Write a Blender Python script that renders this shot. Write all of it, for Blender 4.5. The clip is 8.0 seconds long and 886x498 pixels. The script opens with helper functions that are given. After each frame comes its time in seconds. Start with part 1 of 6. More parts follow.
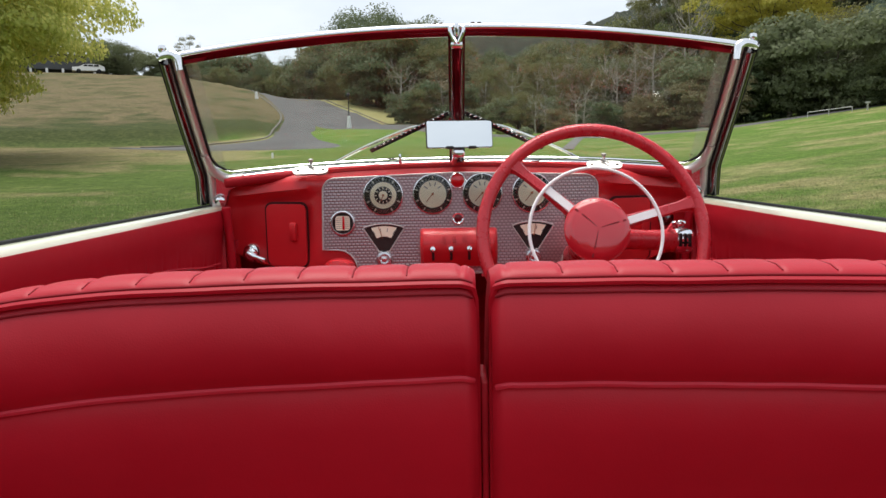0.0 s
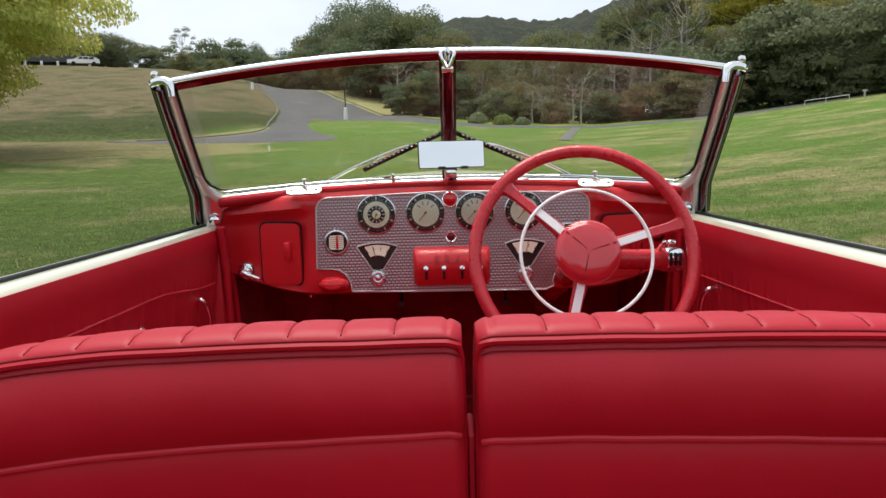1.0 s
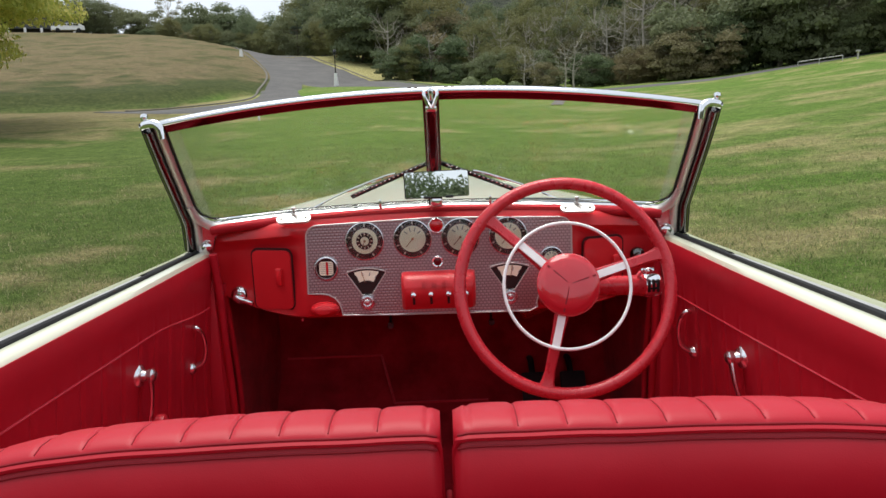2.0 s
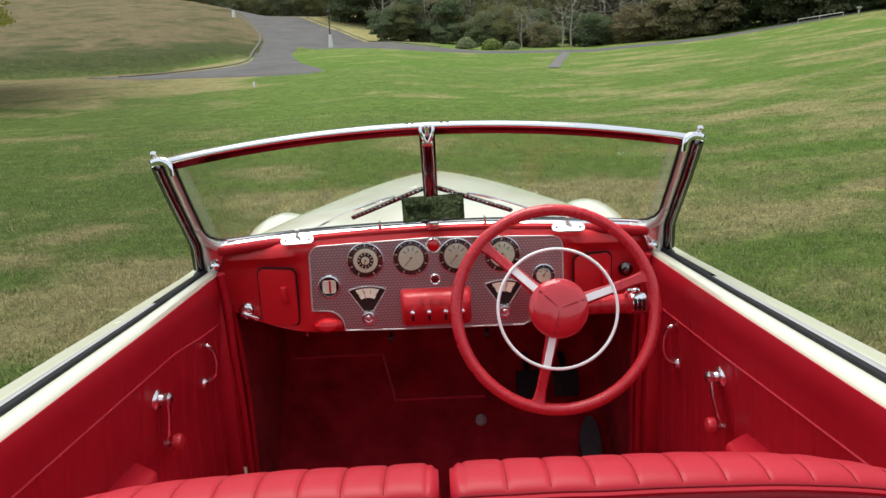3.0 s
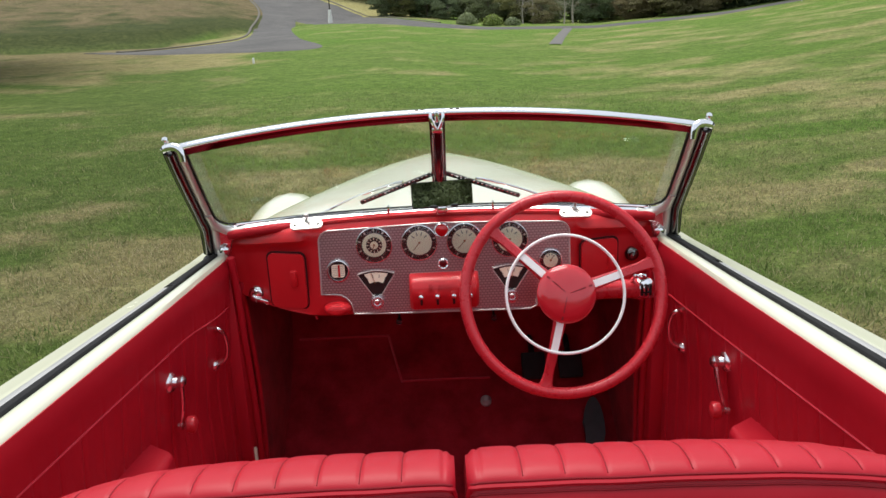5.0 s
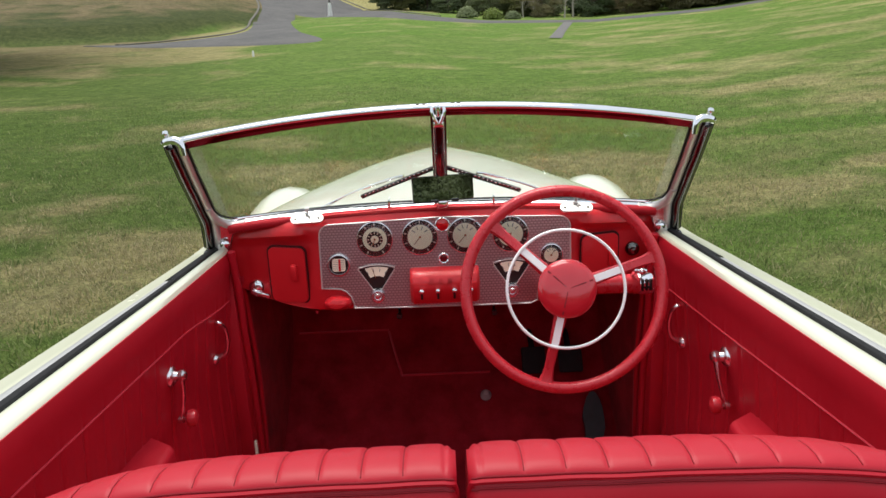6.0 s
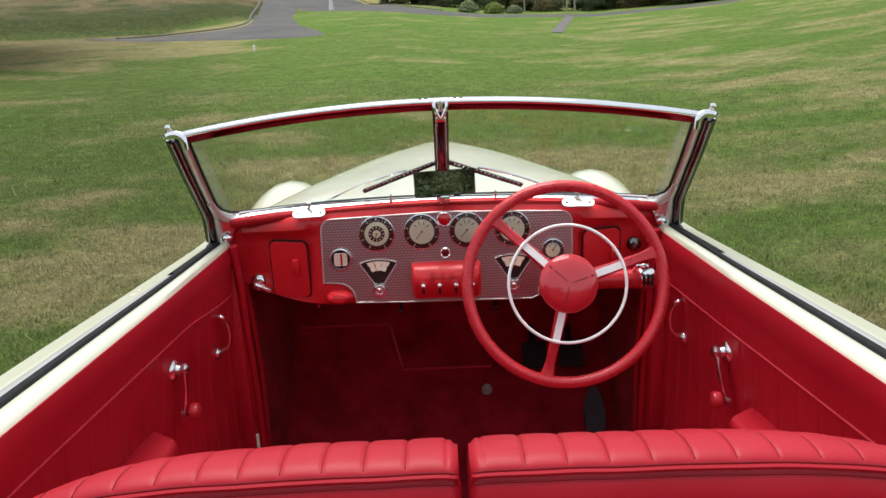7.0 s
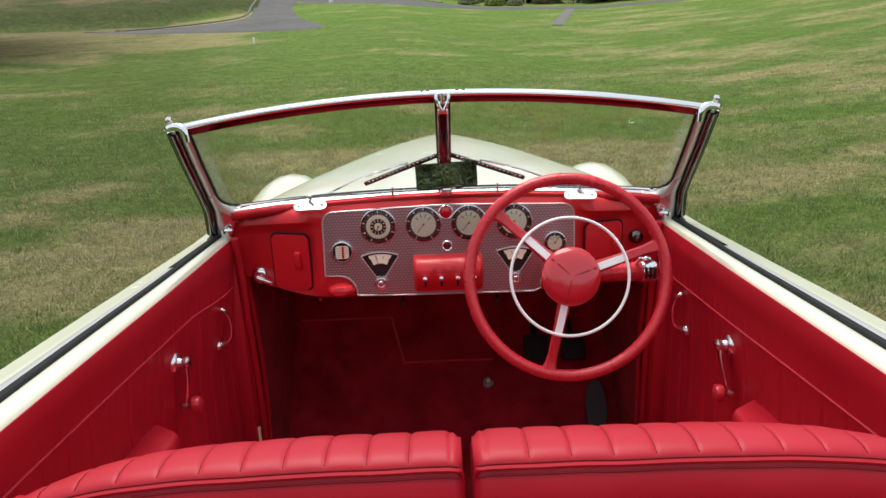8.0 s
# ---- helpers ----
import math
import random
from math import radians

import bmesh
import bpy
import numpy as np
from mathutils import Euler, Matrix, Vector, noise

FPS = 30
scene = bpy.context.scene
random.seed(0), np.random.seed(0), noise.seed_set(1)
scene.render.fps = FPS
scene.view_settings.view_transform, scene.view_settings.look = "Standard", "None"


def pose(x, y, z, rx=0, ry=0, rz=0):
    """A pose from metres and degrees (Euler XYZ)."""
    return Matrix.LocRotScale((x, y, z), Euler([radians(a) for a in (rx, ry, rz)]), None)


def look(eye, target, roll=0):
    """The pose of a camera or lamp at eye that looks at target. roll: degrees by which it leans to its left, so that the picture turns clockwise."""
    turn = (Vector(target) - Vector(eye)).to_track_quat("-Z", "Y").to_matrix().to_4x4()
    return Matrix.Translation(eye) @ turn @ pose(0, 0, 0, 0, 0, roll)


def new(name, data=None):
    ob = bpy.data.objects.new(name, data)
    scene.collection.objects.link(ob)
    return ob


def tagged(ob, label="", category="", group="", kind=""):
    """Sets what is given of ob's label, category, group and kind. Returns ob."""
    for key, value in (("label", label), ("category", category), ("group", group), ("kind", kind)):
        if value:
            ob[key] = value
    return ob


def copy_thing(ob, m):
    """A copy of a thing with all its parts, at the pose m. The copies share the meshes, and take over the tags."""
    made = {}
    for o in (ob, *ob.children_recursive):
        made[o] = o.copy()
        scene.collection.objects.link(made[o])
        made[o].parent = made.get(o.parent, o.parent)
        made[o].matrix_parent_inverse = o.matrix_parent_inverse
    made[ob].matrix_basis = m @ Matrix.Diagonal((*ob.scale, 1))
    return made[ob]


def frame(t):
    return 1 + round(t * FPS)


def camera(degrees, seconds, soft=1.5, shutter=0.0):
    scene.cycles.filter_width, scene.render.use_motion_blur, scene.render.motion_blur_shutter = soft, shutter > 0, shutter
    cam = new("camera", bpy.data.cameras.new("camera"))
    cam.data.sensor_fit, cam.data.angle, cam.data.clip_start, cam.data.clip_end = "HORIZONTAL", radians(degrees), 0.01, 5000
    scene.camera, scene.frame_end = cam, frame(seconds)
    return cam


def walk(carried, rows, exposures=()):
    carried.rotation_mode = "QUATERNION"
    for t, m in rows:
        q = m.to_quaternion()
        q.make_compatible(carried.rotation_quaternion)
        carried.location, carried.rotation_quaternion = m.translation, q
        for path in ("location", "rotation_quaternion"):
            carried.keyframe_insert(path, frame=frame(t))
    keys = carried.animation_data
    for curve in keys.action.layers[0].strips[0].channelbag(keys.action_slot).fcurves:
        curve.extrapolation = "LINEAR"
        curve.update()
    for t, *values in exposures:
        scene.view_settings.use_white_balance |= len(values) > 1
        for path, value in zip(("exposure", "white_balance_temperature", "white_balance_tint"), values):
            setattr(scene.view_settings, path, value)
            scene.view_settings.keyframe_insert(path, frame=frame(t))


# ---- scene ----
cam = camera(62.9, 8.0)
PATH = [
    (0, (-0.023, 0.036, 1.206), (-0.037, 2.018, 0.945), -1.1),
    (0.5, (-0.019, 0.034, 1.22), (-0.033, 2.017, 0.958), -1.3),
    (1, (-0.011, 0.032, 1.268), (-0.02, 2.011, 0.98), -1.5),
    (1.5, (0.0, 0.026, 1.327), (0.0, 1.999, 0.998), -1.8),
    (3, (0.016, -0.041, 1.554), (0.023, 1.898, 1.063), -2.7),
    (3.5, (0.009, -0.05, 1.574), (0.017, 1.884, 1.063), -2.7),
    (4, (0.004, -0.05, 1.575), (0.011, 1.88, 1.051), -2.6),
    (4.5, (0.0, -0.05, 1.575), (0.005, 1.876, 1.036), -2.6),
    (6, (-0.006, -0.049, 1.576), (0.0, 1.869, 1.009), -2.4),
    (6.5, (-0.005, -0.052, 1.576), (-0.002, 1.864, 1.003), -2.4),
    (7, (-0.008, -0.051, 1.577), (-0.005, 1.862, 0.996), -2.3),
    (7.5, (-0.009, -0.05, 1.576), (-0.007, 1.862, 0.986), -2.4),
    (8, (-0.012, -0.047, 1.575), (-0.01, 1.861, 0.976), -2.3),
]
walk(cam, [(t, look(eye, target, roll)) for t, eye, target, roll in PATH])

# ---- world and light: an overcast afternoon ----
world = bpy.data.worlds.new("overcast_sky")
scene.world = world
world.use_nodes = True
wn, wl = world.node_tree.nodes, world.node_tree.links
wn.clear()
sky = wn.new("ShaderNodeTexSky")
sky.sky_type, sky.sun_disc = "NISHITA", False
sky.sun_elevation, sky.sun_rotation = radians(79), radians(-32)
sky.dust_density, sky.ozone_density, sky.air_density = 2.0, 1.0, 1.0
coord = wn.new("ShaderNodeTexCoord")
stretch = wn.new("ShaderNodeMapping")
stretch.inputs["Scale"].default_value = (1.0, 1.0, 2.6)
puffs = wn.new("ShaderNodeTexNoise")
puffs.inputs["Scale"].default_value, puffs.inputs["Detail"].default_value = 2.2, 6.0
cover = wn.new("ShaderNodeMapRange")
cover.inputs["From Min"].default_value, cover.inputs["From Max"].default_value = 0.35, 0.65
cover.inputs["To Min"].default_value, cover.inputs["To Max"].default_value = 0.62, 0.95
cloud = wn.new("ShaderNodeMix")
cloud.data_type = "RGBA"
cloud.inputs["B"].default_value = (9.0, 9.7, 10.5, 1)
veil = wn.new("ShaderNodeBackground")
veil.inputs["Strength"].default_value = 0.110
wout = wn.new("ShaderNodeOutputWorld")
wl.new(coord.outputs["Generated"], stretch.inputs["Vector"])
wl.new(stretch.outputs["Vector"], puffs.inputs["Vector"])
wl.new(puffs.outputs["Fac"], cover.inputs["Value"])
wl.new(cover.outputs["Result"], cloud.inputs["Factor"])
wl.new(sky.outputs["Color"], cloud.inputs["A"])
wl.new(cloud.outputs["Result"], veil.inputs["Color"])
wl.new(veil.outputs["Background"], wout.inputs["Surface"])
sun = new("sun", bpy.data.lights.new("sun", "SUN"))
sun.data.energy, sun.data.angle, sun.data.color = 2.85, radians(40), (1.0, 0.96, 0.9)
sun.matrix_world = look((0, 0, 0), (0.10, -0.16, -0.98))


# ---- mesh helpers ----
def part(name, bm, material, parent=None, label="", sharp=40, smooth=True):
    """Links a bmesh as one mesh object, under a thing or part if given."""
    bmesh.ops.recalc_face_normals(bm, faces=bm.faces)
    me = bpy.data.meshes.new(name)
    bm.to_mesh(me)
    bm.free()
    mats = material if isinstance(material, (list, tuple)) else [material]
    for m in mats:
        me.materials.append(m)
    if smooth:
        me.polygons.foreach_set("use_smooth", [True] * len(me.polygons))
        me.set_sharp_from_angle(angle=radians(sharp))
    ob = new(name, me)
    ob.parent = parent
    return tagged(ob, label=label)


def empty(name, parent=None, place=(0, 0, 0)):
    ob = new(name)
    ob.location = place
    ob.parent = parent
    return ob


def box(bm, c, size, bevel=0.0, turn=None, segs=2, mi=0):
    made = bmesh.ops.create_cube(bm, size=1.0)["verts"]
    for v in made:
        v.co = Vector((v.co.x * size[0], v.co.y * size[1], v.co.z * size[2]))
    faces = set(f for v in made for f in v.link_faces)
    if bevel:
        edges = list(set(e for v in made for e in v.link_edges))
        out = bmesh.ops.bevel(bm, geom=edges, offset=bevel, segments=segs, affect="EDGES", profile=0.5)
        faces = set(out["faces"]) | set(f for f in faces if f.is_valid)
        made = list(set(v for f in faces for v in f.verts))
    for f in faces:
        f.material_index = mi
    for v in made:
        v.co = (turn @ v.co if turn else v.co) + Vector(c)
    return made


def loft(bm, rows, closed=False, ring=False, caps=False, mi=0):
    """A skin over rows of points; ring closes each row, closed joins the last row to the first."""
    vs = [[bm.verts.new(p) for p in row] for row in rows]
    n, m = len(vs), len(vs[0])
    for i in range(n if closed else n - 1):
        for j in range(m if ring else m - 1):
            a, b = vs[i], vs[(i + 1) % n]
            f = bm.faces.new((a[j], a[(j + 1) % m], b[(j + 1) % m], b[j]))
            f.material_index = mi
    if caps:
        for row in (vs[0], vs[-1]):
            bm.faces.new(row).material_index = mi
    return vs


def sweep(bm, pts, profile, up=(0, 0, 1), closed=False, caps=True, scale=None, mi=0):
    """Carries a closed outline of (side, up) pairs along a line of points."""
    pts = [Vector(p) for p in pts]
    n, rows = len(pts), []
    for i, p in enumerate(pts):
        if closed:
            t = pts[(i + 1) % n] - pts[i - 1]
        else:
            t = pts[min(i + 1, n - 1)] - pts[max(i - 1, 0)]
        t.normalize()
        side = t.cross(Vector(up)).normalized()
        top = side.cross(t)
        k = scale[i] if scale else 1.0
        rows.append([p + side * a * k + top * b * k for a, b in profile])
    loft(bm, rows, closed=closed, ring=True, caps=caps and not closed, mi=mi)


def disc_outline(r, n=12, squash=1.0):
    return [(r * math.cos(2 * math.pi * i / n), r * squash * math.sin(2 * math.pi * i / n)) for i in range(n)]


def tube(bm, pts, r, n=12, closed=False, scale=None, up=(0.13, 0.31, 0.94), mi=0, squash=1.0):
    sweep(bm, pts, disc_outline(r, n, squash), up=up, closed=closed, scale=scale, mi=mi)


def lathe(bm, profile, centre, axis, n=28, mi=0):
    """Turns (radius, height) pairs round an axis through centre."""
    q = Vector(axis).normalized().to_track_quat("Z", "Y")
    c = Vector(centre)
    rows = []
    for r, h in profile:
        r = max(r, 1e-5)
        rows.append([c + q @ Vector((r * math.cos(2 * math.pi * i / n), r * math.sin(2 * math.pi * i / n), h)) for i in range(n)])
    loft(bm, rows, ring=True, caps=True, mi=mi)


def curve(knots, n=40):
    """Points on a smooth line through the knots."""
    k = [Vector(p) for p in knots]
    k = [2 * k[0] - k[1]] + k + [2 * k[-1] - k[-2]]
    out, spans = [], len(k) - 3
    for i in range(n):
        u = i / (n - 1) * spans
        s = min(int(u), spans - 1)
        f = u - s
        a, b, c, d = k[s:s + 4]
        out.append(0.5 * (2 * b + (c - a) * f + (2 * a - 5 * b + 4 * c - d) * f * f + (3 * b - a - 3 * c + d) * f ** 3))
    return out


def plate(bm, outline, thick, place, turn=None, mi=0):
    """An outline of (x, z) pairs made thick along y, from its place towards +y."""
    turn = turn or Matrix.Identity(3)
    rows = [[turn @ Vector((x, dy, z)) + Vector(place) for x, z in outline] for dy in (0.0, thick)]
    loft(bm, rows, ring=True, caps=True, mi=mi)


def rounded(x0, x1, z0, z1, r, n=5):
    pts = []
    for cx, cz, a in ((x1 - r, z1 - r, 0), (x0 + r, z1 - r, 90), (x0 + r, z0 + r, 180), (x1 - r, z0 + r, 270)):
        for i in range(n + 1):
            t = radians(a + 90 * i / n)
            pts.append((cx + r * math.cos(t), cz + r * math.sin(t)))
    return pts


def ease(v):
    v = min(1.0, max(0.0, v))
    return v * v * (3 - 2 * v)


# ---- materials ----
class Mat:
    """A node material with a few shortcuts."""

    def __init__(self, name, rough=0.5, metal=0.0, spec=0.5):
        self.m = bpy.data.materials.new(name)
        self.m.use_nodes = True
        self.n, self.l = self.m.node_tree.nodes, self.m.node_tree.links
        self.b = self.n["Principled BSDF"]
        self.set("Roughness", rough).set("Metallic", metal).set("Specular IOR Level", spec)
        self.where = self.n.new("ShaderNodeTexCoord").outputs["Object"]

    def set(self, key, value):
        self.b.inputs[key].default_value = value
        return self

    def noise(self, scale, detail=4.0, rough=0.6, stretch=None, distort=0.0):
        t = self.n.new("ShaderNodeTexNoise")
        t.inputs["Scale"].default_value, t.inputs["Detail"].default_value = scale, detail
        t.inputs["Roughness"].default_value, t.inputs["Distortion"].default_value = rough, distort
        self.l.new(self.spread(stretch), t.inputs["Vector"])
        return t.outputs["Fac"]

    def cells(self, scale, feature="F1", stretch=None):
        t = self.n.new("ShaderNodeTexVoronoi")
        t.feature = feature
        t.inputs["Scale"].default_value = scale
        self.l.new(self.spread(stretch), t.inputs["Vector"])
        return t.outputs["Distance"]

    def spread(self, stretch):
        if not stretch:
            return self.where
        mp = self.n.new("ShaderNodeMapping")
        mp.inputs["Scale"].default_value = stretch
        self.l.new(self.where, mp.inputs["Vector"])
        return mp.outputs["Vector"]

    def ramp(self, fac, stops):
        r = self.n.new("ShaderNodeValToRGB")
        e = r.color_ramp.elements
        while len(e) < len(stops):
            e.new(0.5)
        for k, (p, c) in zip(e, stops):
            k.position, k.color = p, (c if len(c) == 4 else (*c, 1)) if isinstance(c, tuple) else (c, c, c, 1)
        self.l.new(fac, r.inputs["Fac"])
        return r.outputs["Color"]

    def mix(self, fac, a, b, kind="MIX"):
        x = self.n.new("ShaderNodeMix")
        x.data_type, x.blend_type = "RGBA", kind
        for sock, v in ((x.inputs["Factor"], fac), (x.inputs["A"], a), (x.inputs["B"], b)):
            if isinstance(v, (int, float)):
                sock.default_value = v
            elif isinstance(v, tuple):
                sock.default_value = v if len(v) == 4 else (*v, 1)
            else:
                self.l.new(v, sock)
        return x.outputs["Result"]

    def math(self, kind, a, b=0.5):
        x = self.n.new("ShaderNodeMath")
        x.operation = kind
        for sock, v in zip(x.inputs, (a, b)):
            if isinstance(v, (int, float)):
                sock.default_value = v
            else:
                self.l.new(v, sock)
        return x.outputs["Value"]

    def colour(self, v):
        if isinstance(v, tuple):
            return self.set("Base Color", (*v, 1))
        self.l.new(v, self.b.inputs["Base Color"])
        return self

    def rough(self, fac, lo, hi):
        r = self.n.new("ShaderNodeMapRange")
        r.inputs["To Min"].default_value, r.inputs["To Max"].default_value = lo, hi
        self.l.new(fac, r.inputs["Value"])
        self.l.new(r.outputs["Result"], self.b.inputs["Roughness"])
        return self

    def bump(self, height, strength=0.3, depth=0.002):
        k = self.n.new("ShaderNodeBump")
        k.inputs["Strength"].default_value, k.inputs["Distance"].default_value = strength, depth
        self.l.new(height, k.inputs["Height"])
        if self.b.inputs["Normal"].is_linked:
            self.l.new(self.b.inputs["Normal"].links[0].from_socket, k.inputs["Normal"])
        self.l.new(k.outputs["Normal"], self.b.inputs["Normal"])
        return self

    def random(self):
        return self.n.new("ShaderNodeObjectInfo").outputs["Random"]

    def island(self):
        return self.n.new("ShaderNodeNewGeometry").outputs["Random Per Island"]


def leather_like(name, base, dark, rough=(0.40, 0.54), spec=0.38):
    k = Mat(name, spec=spec)
    big = k.noise(5.0, 5, 0.6)
    k.colour(k.mix(k.ramp(big, [(0.3, 0.0), (0.75, 1.0)]), base, dark))
    k.rough(k.noise(22.0, 4), *rough)
    k.bump(k.noise(7.0, 3), 0.30, 0.006)
    k.bump(k.cells(650.0), 0.12, 0.0006)
    return k.m


LEATHER = leather_like("red_leather", (0.465, 0.009, 0.023), (0.400, 0.006, 0.017))
DOOR_LEATHER = leather_like("red_door_leather", (0.47, 0.010, 0.023), (0.40, 0.006, 0.017), spec=0.34)
PIPING = leather_like("red_piping", (0.62, 0.045, 0.07), (0.54, 0.03, 0.05), (0.3, 0.42))
SEAM = leather_like("dark_red_seam", (0.25, 0.007, 0.015), (0.20, 0.005, 0.011), (0.75, 0.85))

# Near-black red: the shade inside gaps and slots is put into this colour.
GAP_SHADE = leather_like("red_gap_shade", (0.05, 0.002, 0.004), (0.035, 0.0015, 0.003), (0.75, 0.85))

k = Mat("red_dash_paint", rough=0.2)
k.colour(k.mix(k.noise(9.0, 3), (0.57, 0.011, 0.018), (0.50, 0.008, 0.014)))
k.rough(k.noise(30.0, 4), 0.34, 0.48)
k.set("Specular IOR Level", 0.42).set("Coat Weight", 0.30).set("Coat Roughness", 0.12)
DASH_RED = k.m

k = Mat("red_wheel_plastic", rough=0.3)
k.colour(k.mix(k.noise(12.0, 3), (0.54, 0.024, 0.036), (0.47, 0.017, 0.027)))
k.rough(k.noise(40.0, 4), 0.22, 0.34)
WHEEL_RED = k.m

k = Mat("red_hub_plastic", rough=0.25)
k.colour(k.mix(k.noise(12.0, 3), (0.54, 0.018, 0.030), (0.49, 0.014, 0.024)))
k.rough(k.noise(40.0, 4), 0.12, 0.20)
k.set("Coat Weight", 0.7).set("Coat Roughness", 0.04)
HUB_RED = k.m

k = Mat("red_dash_top", rough=0.6, spec=0.18)
k.colour(k.mix(k.noise(12.0, 4), (0.36, 0.009, 0.018), (0.29, 0.006, 0.013)))
k.rough(k.noise(40.0, 4), 0.5, 0.7)
k.bump(k.cells(500.0), 0.15, 0.0006)
TRIM_RED = k.m

k = Mat("cream_paint", rough=0.22)
k.colour(k.mix(k.noise(2.5, 3), (0.78, 0.79, 0.625), (0.745, 0.76, 0.585)))
k.set("Coat Weight", 0.6).set("Coat Roughness", 0.05)
k.rough(k.noise(18.0, 4), 0.2, 0.3)
CREAM = k.m

k = Mat("chrome", rough=0.06, metal=1.0)
k.colour((0.86, 0.86, 0.87))
k.rough(k.noise(60.0, 5), 0.03, 0.11)
k.bump(k.noise(25.0, 2), 0.05, 0.001)
CHROME = k.m

# Chrome with uneven dark tones that stand for dark reflections on rail and pillar.
k = Mat("rail_chrome", rough=0.06, metal=1.0)
k.colour(k.mix(k.noise(9.0, 4, 0.6, (1, 1, 4)), (0.30, 0.265, 0.27), (0.055, 0.05, 0.052)))
k.rough(k.noise(50.0, 5), 0.03, 0.10)
k.bump(k.noise(16.0, 2), 0.10, 0.002)
RAIL_CHROME = k.m

k = Mat("polished_plate", rough=0.2, metal=0.6)
k.colour(k.mix(k.noise(30.0, 4, 0.6, (1, 1, 0.25)), (0.70, 0.69, 0.67), (0.50, 0.485, 0.47)))
k.rough(k.noise(60.0, 5), 0.36, 0.48)
PLATE = k.m

k = Mat("satin_chrome", rough=0.2, metal=1.0)
k.colour((0.82, 0.82, 0.83))
k.rough(k.noise(60.0, 5), 0.17, 0.28)
SATIN = k.m

# Chrome darkened in streaks: dark reflections are put into its colour.
k = Mat("dark_chrome", rough=0.1, metal=1.0)
k.colour(k.mix(k.noise(14.0, 4, 0.6, (1, 1, 0.2)), (0.30, 0.29, 0.28), (0.06, 0.058, 0.056)))
k.rough(k.noise(60.0, 5), 0.10, 0.24)
k.bump(k.noise(26.0, 3), 0.35, 0.002)
DARK_CHROME = k.m

k = Mat("white_enamel", rough=0.3)
k.colour(k.mix(k.noise(20, 3), (0.92, 0.92, 0.91), (0.87, 0.87, 0.86)))
ENAMEL = k.m

k = Mat("black_rubber", rough=0.75, spec=0.2)
k.colour(k.mix(k.noise(30.0, 4), (0.012, 0.012, 0.013), (0.03, 0.03, 0.03)))
k.bump(k.noise(90.0, 3), 0.2, 0.001)
RUBBER = k.m

k = Mat("pedal_rubber", rough=0.6, spec=0.3)
k.colour(k.mix(k.noise(40.0, 4), (0.040, 0.041, 0.044), (0.075, 0.076, 0.08)))
k.bump(k.noise(160.0, 2, 0.5, (1, 0.2, 1)), 0.4, 0.001)
PEDAL_RUBBER = k.m

k = Mat("black_gloss", rough=0.25)
k.colour(k.mix(k.noise(40.0, 3), (0.012, 0.012, 0.012), (0.022, 0.021, 0.02)))
BLACK = k.m

k = Mat("red_carpet", rough=0.95, spec=0.15)
k.colour(k.mix(k.ramp(k.noise(9.0, 6, 0.7), [(0.36, 0.0), (0.66, 1.0)]), (0.22, 0.005, 0.012), (0.44, 0.018, 0.032)))
k.bump(k.noise(420.0, 3), 0.8, 0.004)
k.bump(k.noise(14.0, 5), 0.4, 0.006)
k.set("Sheen Weight", 0.04).set("Sheen Roughness", 0.5)
CARPET = k.m

k = Mat("dial_cream", rough=0.5)
k.colour(k.mix(k.noise(40.0, 4), (0.93, 0.86, 0.68), (0.86, 0.78, 0.60)))
DIAL = k.m
k = Mat("dial_needle", rough=0.4)
k.colour(k.mix(k.noise(60.0, 2), (0.36, 0.13, 0.03), (0.26, 0.09, 0.02)))
NEEDLE = k.m
k = Mat("dial_grey", rough=0.45)
k.colour(k.mix(k.noise(50.0, 3), (0.24, 0.23, 0.20), (0.18, 0.17, 0.15)))
GREY = k.m
k = Mat("pale_dial_marks", rough=0.5)
k.colour(k.mix(k.noise(50.0, 3), (0.55, 0.53, 0.46), (0.42, 0.40, 0.35)))
MARKS = k.m
k = Mat("jewel_red", rough=0.12)
k.colour(k.mix(k.noise(60.0, 2), (0.6, 0.008, 0.012), (0.45, 0.004, 0.008)))
k.set("Coat Weight", 0.8)
JEWEL = k.m
k = Mat("dark_jewel", rough=0.15)
k.colour(k.mix(k.noise(60.0, 2), (0.16, 0.008, 0.012), (0.10, 0.005, 0.008)))
DARK_JEWEL = k.m

# basket-woven bright metal of the instrument panel
k = Mat("woven_metal", rough=0.3, metal=1.0)
mp = k.n.new("ShaderNodeMapping")
mp.inputs["Rotation"].default_value = (radians(90), 0, 0)
k.l.new(k.where, mp.inputs["Vector"])
t = k.n.new("ShaderNodeTexBrick")
t.inputs["Scale"].default_value = 1.0
t.inputs["Brick Width"].default_value, t.inputs["Row Height"].default_value = 0.0086, 0.0064
t.inputs["Mortar Size"].default_value, t.inputs["Mortar Smooth"].default_value = 0.0030, 1.0
t.offset = 0.5
k.l.new(mp.outputs["Vector"], t.inputs["Vector"])
weave = t.outputs["Fac"]
gap = k.ramp(weave, [(0.45, 0.0), (0.95, 0.50)])
k.colour(k.mix(gap, (0.49, 0.455, 0.465), (0.10, 0.06, 0.065)))
k.rough(k.noise(80.0, 3), 0.27, 0.38)
k.bump(k.math("SUBTRACT", 1.0, weave), 1.0, 0.0004)
WEAVE = k.m

k = Mat("clear_glass", rough=0.0)
k.colour((0.97, 1.0, 0.98))
k.set("Transmission Weight", 1.0).set("IOR", 1.22)
GLASS = k.m
k = Mat("dial_glass", rough=0.03)
k.colour((0.98, 1.0, 0.99))
